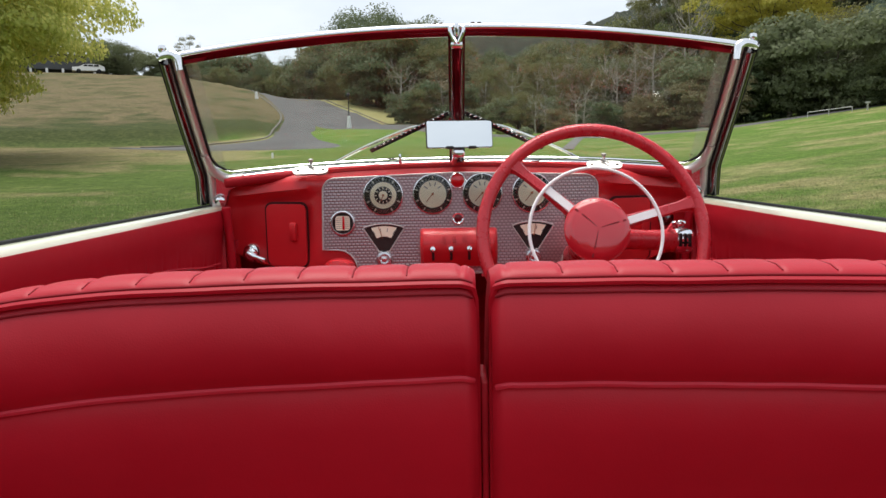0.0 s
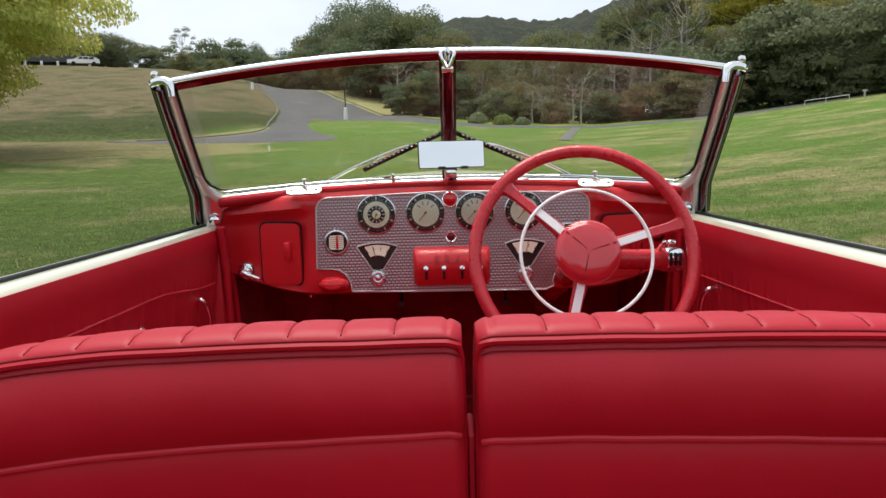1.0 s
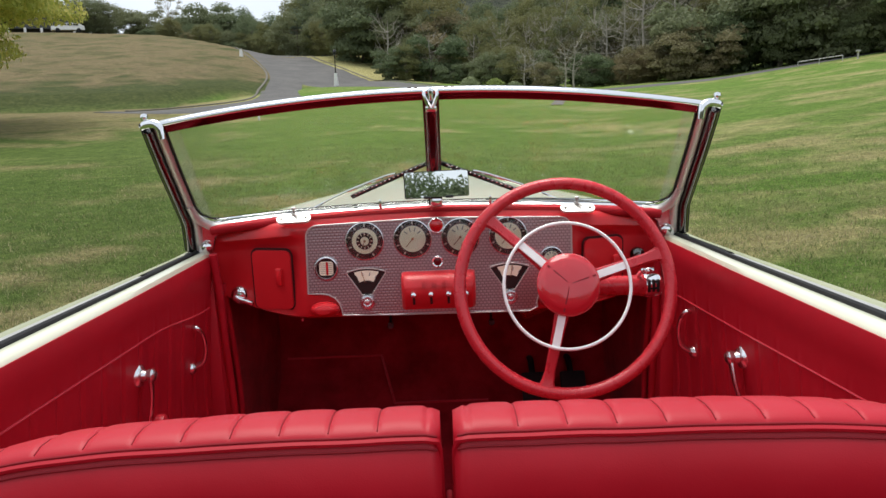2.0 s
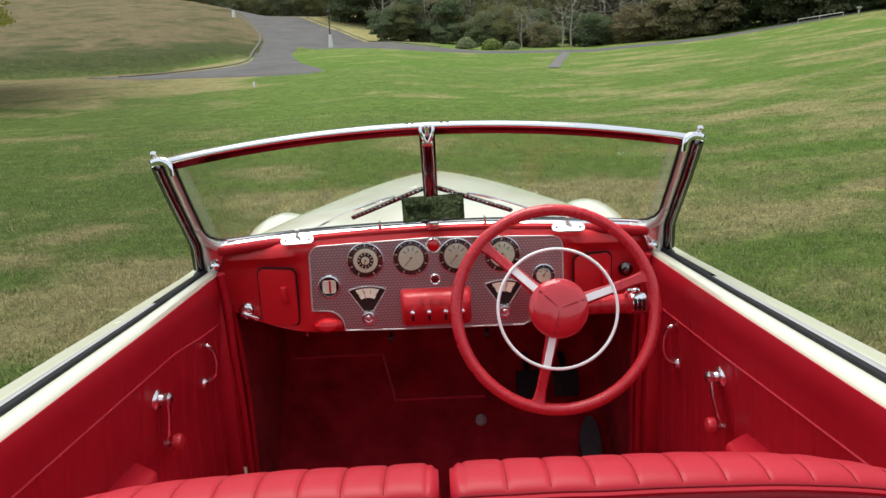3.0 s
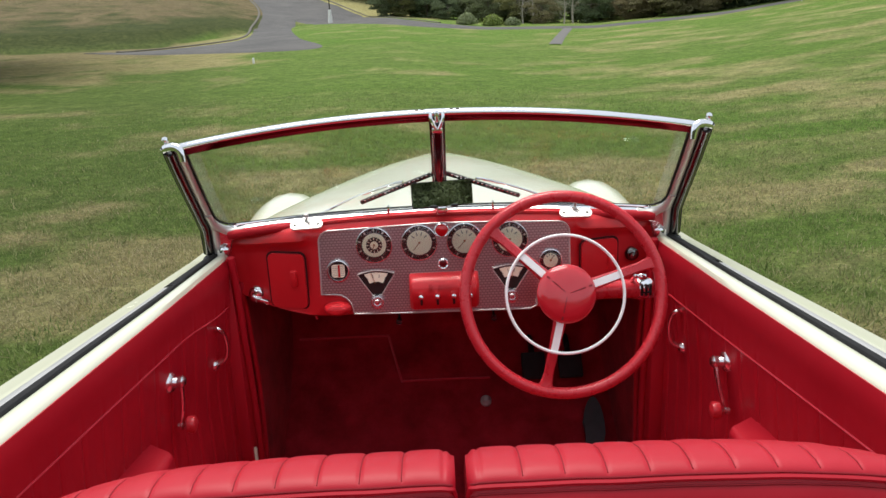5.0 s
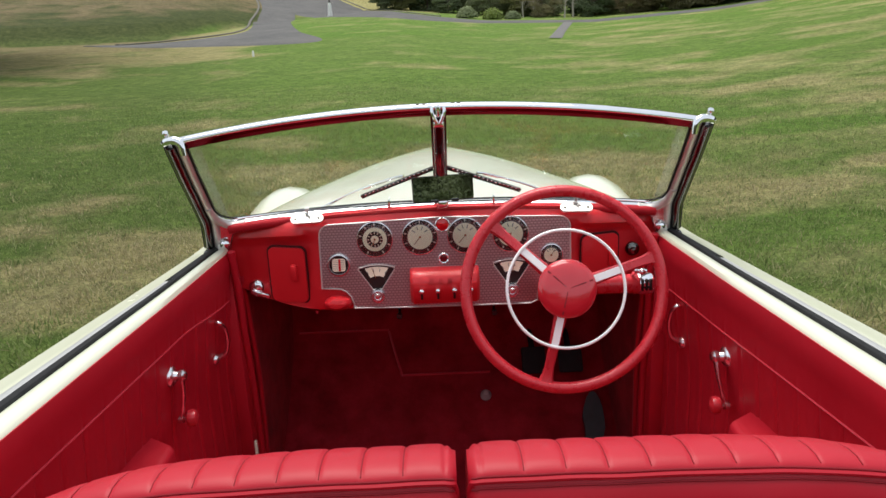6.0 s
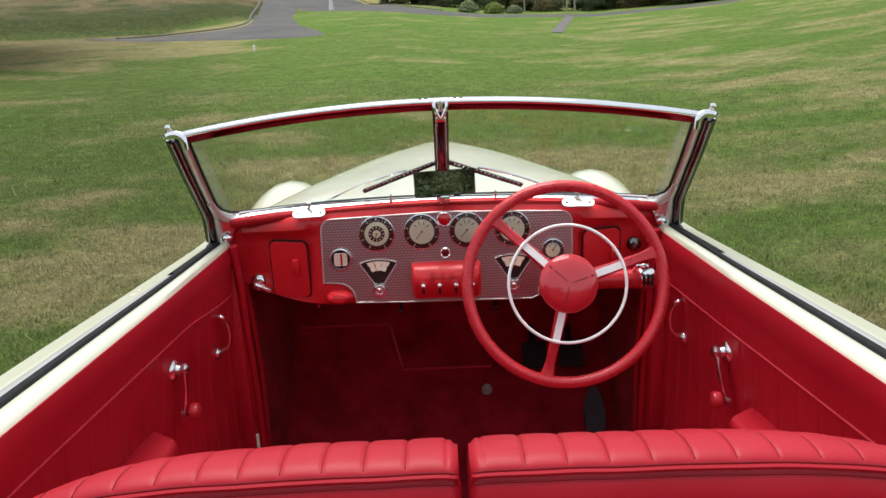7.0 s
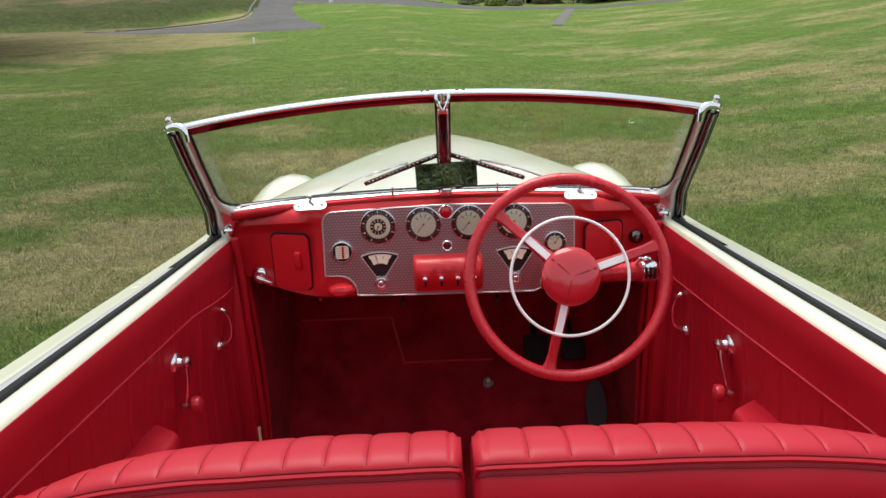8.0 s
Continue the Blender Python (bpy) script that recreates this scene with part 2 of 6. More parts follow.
k.set("Transmission Weight", 1.0).set("IOR", 1.32)
DIAL_GLASS = k.m
# pale, half-clear strip along the panes' side edges
k = Mat("pale_glass_edge", rough=0.3)
k.colour(k.mix(k.noise(30.0, 3), (0.50, 0.56, 0.50), (0.60, 0.66, 0.60)))
clear = k.n.new("ShaderNodeBsdfTransparent")
both = k.n.new("ShaderNodeMixShader")
k.l.new(k.math("MULTIPLY", k.noise(14.0, 4, 0.6, (1, 1, 0.3)), 0.55), both.inputs["Fac"])
k.l.new(clear.outputs["BSDF"], both.inputs[1])
k.l.new(k.b.outputs["BSDF"], both.inputs[2])
k.l.new(both.outputs["Shader"], k.n["Material Output"].inputs["Surface"])
PALE_EDGE = k.m
# thin film of dust and wiping streaks on the windscreen
k = Mat("dusty_glass_film", rough=0.6, spec=0.2)
k.colour((0.78, 0.80, 0.76))
clear = k.n.new("ShaderNodeBsdfTransparent")
both = k.n.new("ShaderNodeMixShader")
film = k.math("MULTIPLY", k.ramp(k.noise(9.0, 6, 0.7, (3.0, 1, 0.5), 0.6), [(0.35, 0.25), (0.75, 1.0)]), 0.085)
k.l.new(film, both.inputs["Fac"])
k.l.new(clear.outputs["BSDF"], both.inputs[1])
k.l.new(k.b.outputs["BSDF"], both.inputs[2])
k.l.new(both.outputs["Shader"], k.n["Material Output"].inputs["Surface"])
FILM = k.m
k = Mat("mirror_glass", rough=0.01, metal=1.0)
k.colour((0.86, 0.88, 0.87))
MIRROR = k.m


def leafy(name, one, two, three, patch=0.5, through_light=0.45):
    """Leaves that let some light through, varied leaf by leaf, bough by bough and tree by tree."""
    k = Mat(name, rough=0.6, spec=0.25)
    a = k.mix(k.island(), one, two)
    # Clumps mixed to the first tone: greener boughs, and shaded ones painted in.
    a = k.mix(k.math("MULTIPLY", k.ramp(k.noise(0.75, 3), [(0.35, 0.0), (0.65, 1.0)]), patch), a, one)
    a = k.mix(k.math("MULTIPLY", k.random(), 0.75), a, three)
    k.colour(a)
    thin = k.n.new("ShaderNodeBsdfTranslucent")
    k.l.new(a, thin.inputs["Color"])
    both = k.n.new("ShaderNodeMixShader")
    both.inputs["Fac"].default_value = through_light
    k.l.new(k.b.outputs["BSDF"], both.inputs[1])
    k.l.new(thin.outputs["BSDF"], both.inputs[2])
    k.l.new(both.outputs["Shader"], k.n["Material Output"].inputs["Surface"])
    return k.m


# Distance haze is put into the dark and grey-green leaves as extra blue.
LEAF_DARK = leafy("dark_leaves", (0.088, 0.125, 0.064), (0.205, 0.26, 0.130), (0.235, 0.245, 0.130))
LEAF_OLIVE = leafy("olive_leaves", (0.104, 0.125, 0.048), (0.262, 0.282, 0.110), (0.235, 0.214, 0.095))
LEAF_GREY = leafy("grey_green_leaves", (0.115, 0.155, 0.115), (0.25, 0.31, 0.23), (0.21, 0.26, 0.18))
LEAF_BROWN = leafy("brown_thicket", (0.155, 0.148, 0.076), (0.31, 0.285, 0.15), (0.28, 0.225, 0.13))
LEAF_GOLD = leafy("yellow_green_leaves", (0.29, 0.37, 0.07), (0.95, 0.84, 0.32), (0.86, 0.77, 0.26), 0.7, 0.5)
LEAF_AMBER = leafy("golden_conifer_leaves", (0.30, 0.30, 0.06), (0.72, 0.64, 0.15), (0.56, 0.50, 0.11))
LEAF_PALE = leafy("pale_bush_leaves", (0.17, 0.21, 0.11), (0.36, 0.41, 0.22), (0.28, 0.32, 0.16))
LEAF_LIME = leafy("bright_bush_leaves", (0.16, 0.22, 0.06), (0.36, 0.42, 0.13), (0.26, 0.32, 0.09))

k = Mat("bark", rough=0.85, spec=0.2)
k.colour(k.mix(k.noise(6.0, 5, 0.7, (1, 1, 0.2)), (0.09, 0.075, 0.055), (0.20, 0.175, 0.14)))
k.bump(k.noise(14.0, 5, 0.7, (1, 1, 0.2)), 0.6, 0.03)
BARK = k.m
k = Mat("pale_bark", rough=0.8, spec=0.2)
k.colour(k.mix(k.noise(3.0, 5, 0.7, (1, 1, 0.3)), (0.25, 0.225, 0.185), (0.48, 0.44, 0.38)))
PALE_BARK = k.m

k = Mat("asphalt", rough=0.85, spec=0.25)
k.colour(k.mix(k.ramp(k.noise(0.5, 6, 0.7), [(0.3, 0.0), (0.7, 1.0)]), k.mix(k.ramp(k.noise(9.0, 8, 0.8), [(0.35, 0.0), (0.65, 1.0)]), (0.050, 0.049, 0.049), (0.130, 0.127, 0.122)), (0.150, 0.143, 0.133)))
k.bump(k.noise(12.0, 6, 0.8), 0.8, 0.04)
ASPHALT = k.m
k = Mat("dark_kerb", rough=0.9)
k.colour(k.mix(k.noise(4.0, 5), (0.09, 0.085, 0.07), (0.17, 0.155, 0.12)))
KERB = k.m
k = Mat("concrete", rough=0.85)
k.colour(k.mix(k.noise(3.0, 6, 0.7), (0.10, 0.095, 0.088), (0.18, 0.17, 0.155)))
CONCRETE = k.m
k = Mat("white_paint", rough=0.5)
k.colour(k.mix(k.noise(8.0, 5), (0.82, 0.82, 0.80), (0.68, 0.67, 0.63)))
WHITE = k.m
k = Mat("dark_cladding", rough=0.7)
k.colour(k.mix(k.noise(1.5, 4), (0.065, 0.068, 0.074), (0.10, 0.104, 0.11)))
CLAD = k.m
k = Mat("grey_rail_metal", rough=0.5, metal=0.3)
k.colour(k.mix(k.noise(9.0, 4), (0.38, 0.38, 0.37), (0.5, 0.5, 0.48)))
RAIL = k.m

# turf: green and dry patches, a dry share kept with the ground's points
k = Mat("turf", rough=0.95, spec=0.1)
att = k.n.new("ShaderNodeAttribute")
att.attribute_name = "dry"
bank = k.n.new("ShaderNodeAttribute")
bank.attribute_name = "bank"
patch = k.noise(0.55, 8, 0.72, (0.6, 1.0, 1.0))
streak = k.noise(1.0, 7, 0.75, (0.28, 1.0, 1.0), 0.5)
bands = k.noise(0.16, 3, 0.5, (0.25, 1.0, 1.0))
fine = k.noise(1.7, 9, 0.8, (0.6, 1.0, 1.0))
green = k.mix(k.ramp(fine, [(0.3, 0.0), (0.7, 1.0)]), (0.118, 0.186, 0.042), (0.262, 0.342, 0.098))
green = k.mix(k.ramp(bands, [(0.35, 0.0), (0.7, 0.8)]), green, (0.140, 0.258, 0.042))
straw = k.mix(k.ramp(fine, [(0.3, 0.0), (0.7, 1.0)]), (0.295, 0.268, 0.112), (0.52, 0.470, 0.232))
# the long-mown bank is duller: olive and brown thatch; left lawn darkened too
green = k.mix(bank.outputs["Fac"], green, k.mix(k.ramp(fine, [(0.3, 0.0), (0.7, 1.0)]), (0.051, 0.068, 0.025), (0.112, 0.127, 0.047)))
straw = k.mix(bank.outputs["Fac"], straw, k.mix(k.ramp(fine, [(0.3, 0.0), (0.7, 1.0)]), (0.128, 0.100, 0.056), (0.270, 0.216, 0.122)))
dryness = k.math("ADD", k.math("ADD", k.math("MULTIPLY", patch, 0.55), k.math("MULTIPLY", streak, 0.40)), k.math("SUBTRACT", att.outputs["Fac"], 0.225))
share = k.ramp(dryness, [(0.32, 0.0), (0.61, 1.0)])
tone = k.mix(share, green, straw)
# Blade and tuft noise: the shade between blades is multiplied into the colour.
blade = k.ramp(k.noise(26.0, 6, 0.85), [(0.36, 0.0), (0.64, 1.0)])
tuft = k.ramp(k.noise(5.5, 5, 0.7), [(0.38, 0.0), (0.62, 1.0)])
tone = k.mix(0.8, tone, k.mix(tuft, (0.66, 0.70, 0.66), (1.22, 1.20, 1.15)), "MULTIPLY")
k.colour(k.mix(0.9, tone, k.mix(blade, (0.42, 0.42, 0.40), (1.35, 1.35, 1.3)), "MULTIPLY"))
k.bump(k.noise(34.0, 6, 0.85), 1.0, 0.05)
k.bump(k.noise(1.6, 4), 0.35, 0.2)
TURF = k.m
k = Mat("grass_blades", rough=0.7, spec=0.2)
att = k.n.new("ShaderNodeAttribute")
att.attribute_name = "dry"
tone = k.mix(k.island(), (0.088, 0.140, 0.037), (0.325, 0.415, 0.134))
bank = k.n.new("ShaderNodeAttribute")
bank.attribute_name = "bank"
tone = k.mix(bank.outputs["Fac"], tone, k.mix(k.island(), (0.040, 0.066, 0.020), (0.150, 0.196, 0.066)))
tone = k.mix(att.outputs["Fac"], tone, k.mix(k.island(), (0.24, 0.20, 0.105), (0.64, 0.55, 0.33)))
k.colour(tone)
thin = k.n.new("ShaderNodeBsdfTranslucent")
k.l.new(tone, thin.inputs["Color"])
both = k.n.new("ShaderNodeMixShader")
k.l.new(k.b.outputs["BSDF"], both.inputs[1])
k.l.new(thin.outputs["BSDF"], both.inputs[2])
k.l.new(both.outputs["Shader"], k.n["Material Output"].inputs["Surface"])
BLADES = k.m

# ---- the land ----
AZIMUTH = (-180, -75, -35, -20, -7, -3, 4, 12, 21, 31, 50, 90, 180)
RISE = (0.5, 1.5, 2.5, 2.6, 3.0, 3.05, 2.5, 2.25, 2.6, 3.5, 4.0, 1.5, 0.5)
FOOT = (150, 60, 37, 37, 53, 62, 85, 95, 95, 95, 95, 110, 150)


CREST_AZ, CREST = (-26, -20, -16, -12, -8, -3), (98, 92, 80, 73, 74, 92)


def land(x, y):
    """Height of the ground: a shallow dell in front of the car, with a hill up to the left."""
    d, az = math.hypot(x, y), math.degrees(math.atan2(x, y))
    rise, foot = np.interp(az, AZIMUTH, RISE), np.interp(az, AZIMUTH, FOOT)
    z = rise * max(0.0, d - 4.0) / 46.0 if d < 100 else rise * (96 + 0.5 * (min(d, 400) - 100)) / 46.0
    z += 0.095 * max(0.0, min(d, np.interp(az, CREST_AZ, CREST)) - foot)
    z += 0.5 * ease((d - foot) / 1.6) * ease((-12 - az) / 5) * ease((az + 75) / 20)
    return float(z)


WORN = ((-2.3, 9.2, 0.55, 0.55), (-2.0, 8.8, 0.4, 0.30), (-3.42, 6.45, 0.30, 0.60), (-3.2, 6.8, 0.32, 0.60), (-2.95, 7.3, 0.35, 0.50), (-3.5, 5.8, 0.30, 0.55), (-2.3, 5.5, 0.50, 0.70), (-2.05, 5.2, 0.40, 0.60),
        (-2.4, 4.85, 0.50, 0.66), (-2.6, 4.2, 0.55, 0.60), (-3.1, 4.8, 0.30, 0.40), (-6.5, 13.1, 0.9, 0.32), (-5.2, 9.4, 0.6, 0.24), (-9.4, 17.1, 1.2, 0.26), (-8.8, 19.1, 1.4, 0.26), (-1.0, 6.3, 0.8, 0.40), (-1.6, 7.6, 0.8, 0.40), (1.8, 7.6, 0.8, 0.40), (1.6, 6.6, 0.9, 0.45),
        (4.1, 6.6, 0.32, 0.75), (2.95, 6.1, 0.28, 0.55), (3.4, 6.1, 0.32, 0.60), (3.5, 8.2, 0.45, 0.35), (5.1, 12.1, 0.9, 0.36), (7.8, 16.1, 1.2, 0.26), (4.5, 17.7, 1.3, 0.24), (3.5, 13.7, 1.0, 0.18), (0.2, 17.5, 1.4, 0.16), (11.5, 21.0, 2.2, 0.15))


def dry(x, y):
    """Share of dry grass: the hill is tanned, so is the strip at its foot, and there are worn spots in the lawn."""
    d, az = math.hypot(x, y), math.degrees(math.atan2(x, y))
    foot = np.interp(az, AZIMUTH, FOOT)
    s = 0.06 + 0.05 * ease((13 - d) / 6) * ease((az + 25) / 20) + 0.06 * ease((az - 2) / 14) * ease((60 - d) / 30) - 0.02 * ease((-6 - az) / 10) * ease((21 - d) / 4) - 0.09 * ease((d - 11) / 5) * ease((34 - d) / 8) * ease((az + 17) / 6) * ease((7 - az) / 6)
    s += 0.30 * ease((d - foot - 3) / 6) * ease((-8 - az) / 4)
    s -= 0.34 * ease((d - foot + 0.5) / 1.0) * ease((foot + 4 - d) / 3) * ease((-14 - az) / 4)
    s += 0.42 * ease((foot - d) / 2) * ease((d - 19) / 8) * ease((-9 - az) / 8)
    s += 0.45 * ease((d - 54) / 3) * ease((az + 12.5) / 2) * ease((2 - az) / 3)
    for px, py, r, much in WORN:
        s += 0.85 * much * math.exp(-(((x - px) * 0.7) ** 2 + ((y - py) * 1.5) ** 2) / (0.8 * r * r))
    s += 0.20 * noise.fractal(Vector((x * 0.7, y, 3.0)) * 0.36, 1.0, 2.0, 3) + 0.30 * noise.fractal(Vector((x * 0.6, y, 7.0)) * 1.1, 0.8, 2.0, 5) - 0.03
    return float(s)


# Share of the duller grass tone: the bank, its foot and the left lawn.
def bank_share(x, y):
    d, az = math.hypot(x, y), math.degrees(math.atan2(x, y))
    foot = np.interp(az, AZIMUTH, FOOT)
    return max(ease((d - foot + 1.0) / 2.0) * ease((-8 - az) / 4), 0.36 * ease((-10 - az) / 12) * ease((d - 3) / 5), 0.75 * ease((d - foot + 11.0) / 6.0) * ease((-13 - az) / 8))


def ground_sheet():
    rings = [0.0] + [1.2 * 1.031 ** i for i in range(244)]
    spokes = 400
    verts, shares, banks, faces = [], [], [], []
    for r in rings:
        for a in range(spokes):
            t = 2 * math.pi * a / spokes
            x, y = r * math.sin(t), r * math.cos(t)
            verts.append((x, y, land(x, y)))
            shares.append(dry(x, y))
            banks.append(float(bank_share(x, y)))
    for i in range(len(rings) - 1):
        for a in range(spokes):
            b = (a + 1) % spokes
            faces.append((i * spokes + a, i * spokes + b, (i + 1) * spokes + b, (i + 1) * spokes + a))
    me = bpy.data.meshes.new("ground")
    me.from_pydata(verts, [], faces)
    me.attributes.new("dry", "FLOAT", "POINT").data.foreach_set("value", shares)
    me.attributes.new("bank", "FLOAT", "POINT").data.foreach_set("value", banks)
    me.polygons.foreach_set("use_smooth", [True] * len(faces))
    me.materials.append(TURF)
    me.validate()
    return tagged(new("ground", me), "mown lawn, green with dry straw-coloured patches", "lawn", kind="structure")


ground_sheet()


def ribbon(name, left, right, material, lift, label, category, n=60, deep=0.25):
    """A strip draped over the land between two edge lines."""
    bm = bmesh.new()
    a, b = curve([(*p, 0) for p in left], n), curve([(*p, 0) for p in right], n)
    rows = []
    for p, q in zip(a, b):
        row = []
        for j in range(9):
            w = p.lerp(q, j / 8)
            row.append(Vector((w.x, w.y, land(w.x, w.y) + (lift if 0 < j < 8 else -0.02))))
        row = [row[0] - Vector((0, 0, deep))] + row + [row[-1] - Vector((0, 0, deep))]
        rows.append(row)
    loft(bm, rows)
    return tagged(part(name, bm, material), label, category, kind="structure")


ribbon("road", [(-14.4, 31.3), (-13.6, 31.45), (-12.5, 31.6), (-9.6, 36.5), (-10.6, 45), (-12.0, 54), (-14.5, 62), (-20.3, 77), (-30, 96)],
       [(-14.4, 31.2), (-12.8, 30.2), (-9.6, 28.6), (-3.9, 26.8), (-5.9, 34.5), (-8.1, 44.5), (-9.4, 54), (-15.5, 84), (-24, 103)],
       ASPHALT, 0.030, "grey asphalt drive climbing the hill", "road")
ribbon("road", [(-15.5, 84.0), (-11.6, 71.5), (-7.6, 62.5), (-3.2, 55.2), (0.4, 49.0), (3.4, 46.0), (7.0, 45.4), (14.5, 45.0), (22.5, 46.0), (40, 50)],
       [(-11.6, 62.0), (-9.3, 51.0), (-7.4, 49.2), (-4.6, 46.6), (-1.2, 42.4), (3.0, 42.3), (7.0, 42.2), (14.0, 41.6), (21.0, 42.8), (38, 46)],
       ASPHALT, 0.036, "grey asphalt drive along the wood's edge", "road")
ribbon("path", [(4.40, 28.6), (5.55, 34.0), (7.35, 42.3)], [(4.95, 28.5), (6.1, 34.0), (7.95, 42.3)], CONCRETE, 0.025, "short worn concrete path across the lawn", "path", n=14)


def kerb(pts, label):
    bm = bmesh.new()
    line = [(p.x, p.y, land(p.x, p.y) + 0.02) for p in curve([(*q, 0) for q in pts], 60)]
    sweep(bm, line, [(-0.07, -0.2), (0.07, -0.2), (0.07, 0.02), (0.04, 0.035), (-0.04, 0.035), (-0.07, 0.02)])
    tagged(part("kerb", bm, KERB), label, "kerb", kind="structure")


kerb([(-13.2, 31.5), (-12.9, 31.6), (-12.6, 31.7), (-9.7, 36.6), (-10.7, 45), (-12.1, 54), (-14.6, 62), (-20.4, 77)], "dark low kerb at the foot of the bank")
kerb([(-15.4, 84.2), (-11.4, 71.7), (-7.4, 62.7), (-3.0, 55.4), (0.6, 49.2)], "dark low kerb beside the drive")


# ---- trees, bushes and the wood ----
def leaves(name, clumps, count, size, rng, material, parent, droop=0.0, flat=0.8, corners=3):
    """Small bent leaves scattered through the shells of the clumps (x, y, z, radius)."""
    c = np.array(clumps)
    w = c[:, 3] ** 2
    pick = rng.choice(len(c), count, p=w / w.sum())
    way = rng.normal(size=(count, 3))
    way /= np.linalg.norm(way, axis=1)[:, None]
    way[:, 2] = np.abs(way[:, 2]) * 0.75 + way[:, 2] * 0.25
    r = c[pick, 3] * (0.55 + 0.5 * rng.random(count) ** 0.6)
    mid = c[pick, :3] + way * r[:, None] * np.array((1, 1, flat))
    u = np.cross(way, rng.normal(size=(count, 3)))
    u /= np.linalg.norm(u, axis=1)[:, None]
    v = np.cross(way + 0.9 * rng.normal(size=(count, 3)), u)
    v /= np.linalg.norm(v, axis=1)[:, None]
    v[:, 2] -= droop
    s = size * (0.6 + 0.8 * rng.random(count))[:, None]
    up = way * s * 0.25
    if corners == 3:
        quads = np.stack([mid - u * s * 0.8 - v * s * 0.5, mid + u * s * 0.8 - v * s * 0.5, mid + v * s * 0.8 + up], 1).reshape(-1, 3)
    else:
        quads = np.stack([mid - u * s, mid - v * s * 0.55 + up, mid + u * s, mid + v * s * 0.55 + up], 1).reshape(-1, 3)
    me = bpy.data.meshes.new(name)
    me.from_pydata(quads.tolist(), [], np.arange(count * corners).reshape(-1, corners).tolist())
    me.materials.append(material)
    ob = new(name, me)
    ob.parent = parent
    return ob


def tree(name, label, height, width, leaf_mat, bark_mat, seed, count=4200, size=0.22, trunk=0.22, lumps=20, low=0.25, lean=0.0, bare=0.0, flat=0.8, tuft=1.0, corners=3):
    """A tapered trunk with limbs, and a crown of many leaves round the limbs' ends."""
    rng = np.random.default_rng(seed)
    thing = tagged(empty(name), label, "tree")
    bm = bmesh.new()
    top = Vector((lean * height, 0.0, height * 0.86))
    stem = curve([(0, 0, -0.4), (0.02 * height, 0.01 * height, 0.3 * height), (lean * height * 0.6, -0.02 * height, 0.6 * height), top], 10)
    tube(bm, stem, trunk, 7, scale=[1.25 - 1.1 * i / 9 for i in range(10)])
    clumps = []
    for i in range(lumps):
        h = low + (0.95 - low) * ((i + 0.5) / lumps)
        a = 2.4 * i + rng.normal() * 0.5
        reach = width * 0.5 * (0.25 + 0.75 * math.sin(math.pi * min(1.0, (1.06 - h) / (1.06 - low)) ** 0.8)) * (0.55 + 0.55 * rng.random())
        base = stem[min(9, int(h * 0.85 * 10))]
        tip = Vector((base.x + reach * math.cos(a), base.y + reach * math.sin(a), h * height + rng.normal() * 0.03 * height))
        mid = base.lerp(tip, 0.55) + Vector((0, 0, -0.04 * height))
        tube(bm, curve([base, mid, tip], 5), trunk * 0.33, 5, scale=[1, 0.8, 0.6, 0.4, 0.2])
        if bare:
            for _ in range(3):
                e = tip + Vector(rng.normal(size=3)) * width * 0.16 + Vector((0, 0, 0.06 * height))
                tube(bm, [tip.lerp(base, 0.4), tip.lerp(e, 0.4), e], trunk * 0.13, 4, scale=[1, 0.7, 0.3])
        if rng.random() > bare:
            clumps.append((tip.x, tip.y, tip.z, tuft * width * (0.13 + 0.10 * rng.random())))
    part("trunk", bm, bark_mat, thing)
    if clumps:
        leaves("crown", clumps, count, size, rng, leaf_mat, thing, flat=flat, corners=corners)
    return thing


def stand(thing, x, y, turn=0.0, grow=1.0, sink=0.0, tall=1.0):
    m = Matrix.Translation((x, y, land(x, y) - sink)) @ Matrix.Rotation(turn, 4, "Z")
    thing.scale = (grow, grow, grow * tall)
    thing.matrix_basis = m @ Matrix.Diagonal((grow, grow, grow * tall, 1))
    return thing


def planted(kinds, spots, group):
    """Each spot is (kind, x, y, size, height factor). The first of a kind is placed, the rest are copies."""
    used = set()
    for i, (kind, x, y, grow, tall) in enumerate(spots):
        src = kinds[kind]
        o = src if kind not in used else copy_thing(src, Matrix.Identity(4))
        used.add(kind)
        tagged(o, group=group)
        stand(o, x, y, 1.7 * i, grow, 0.1, tall)


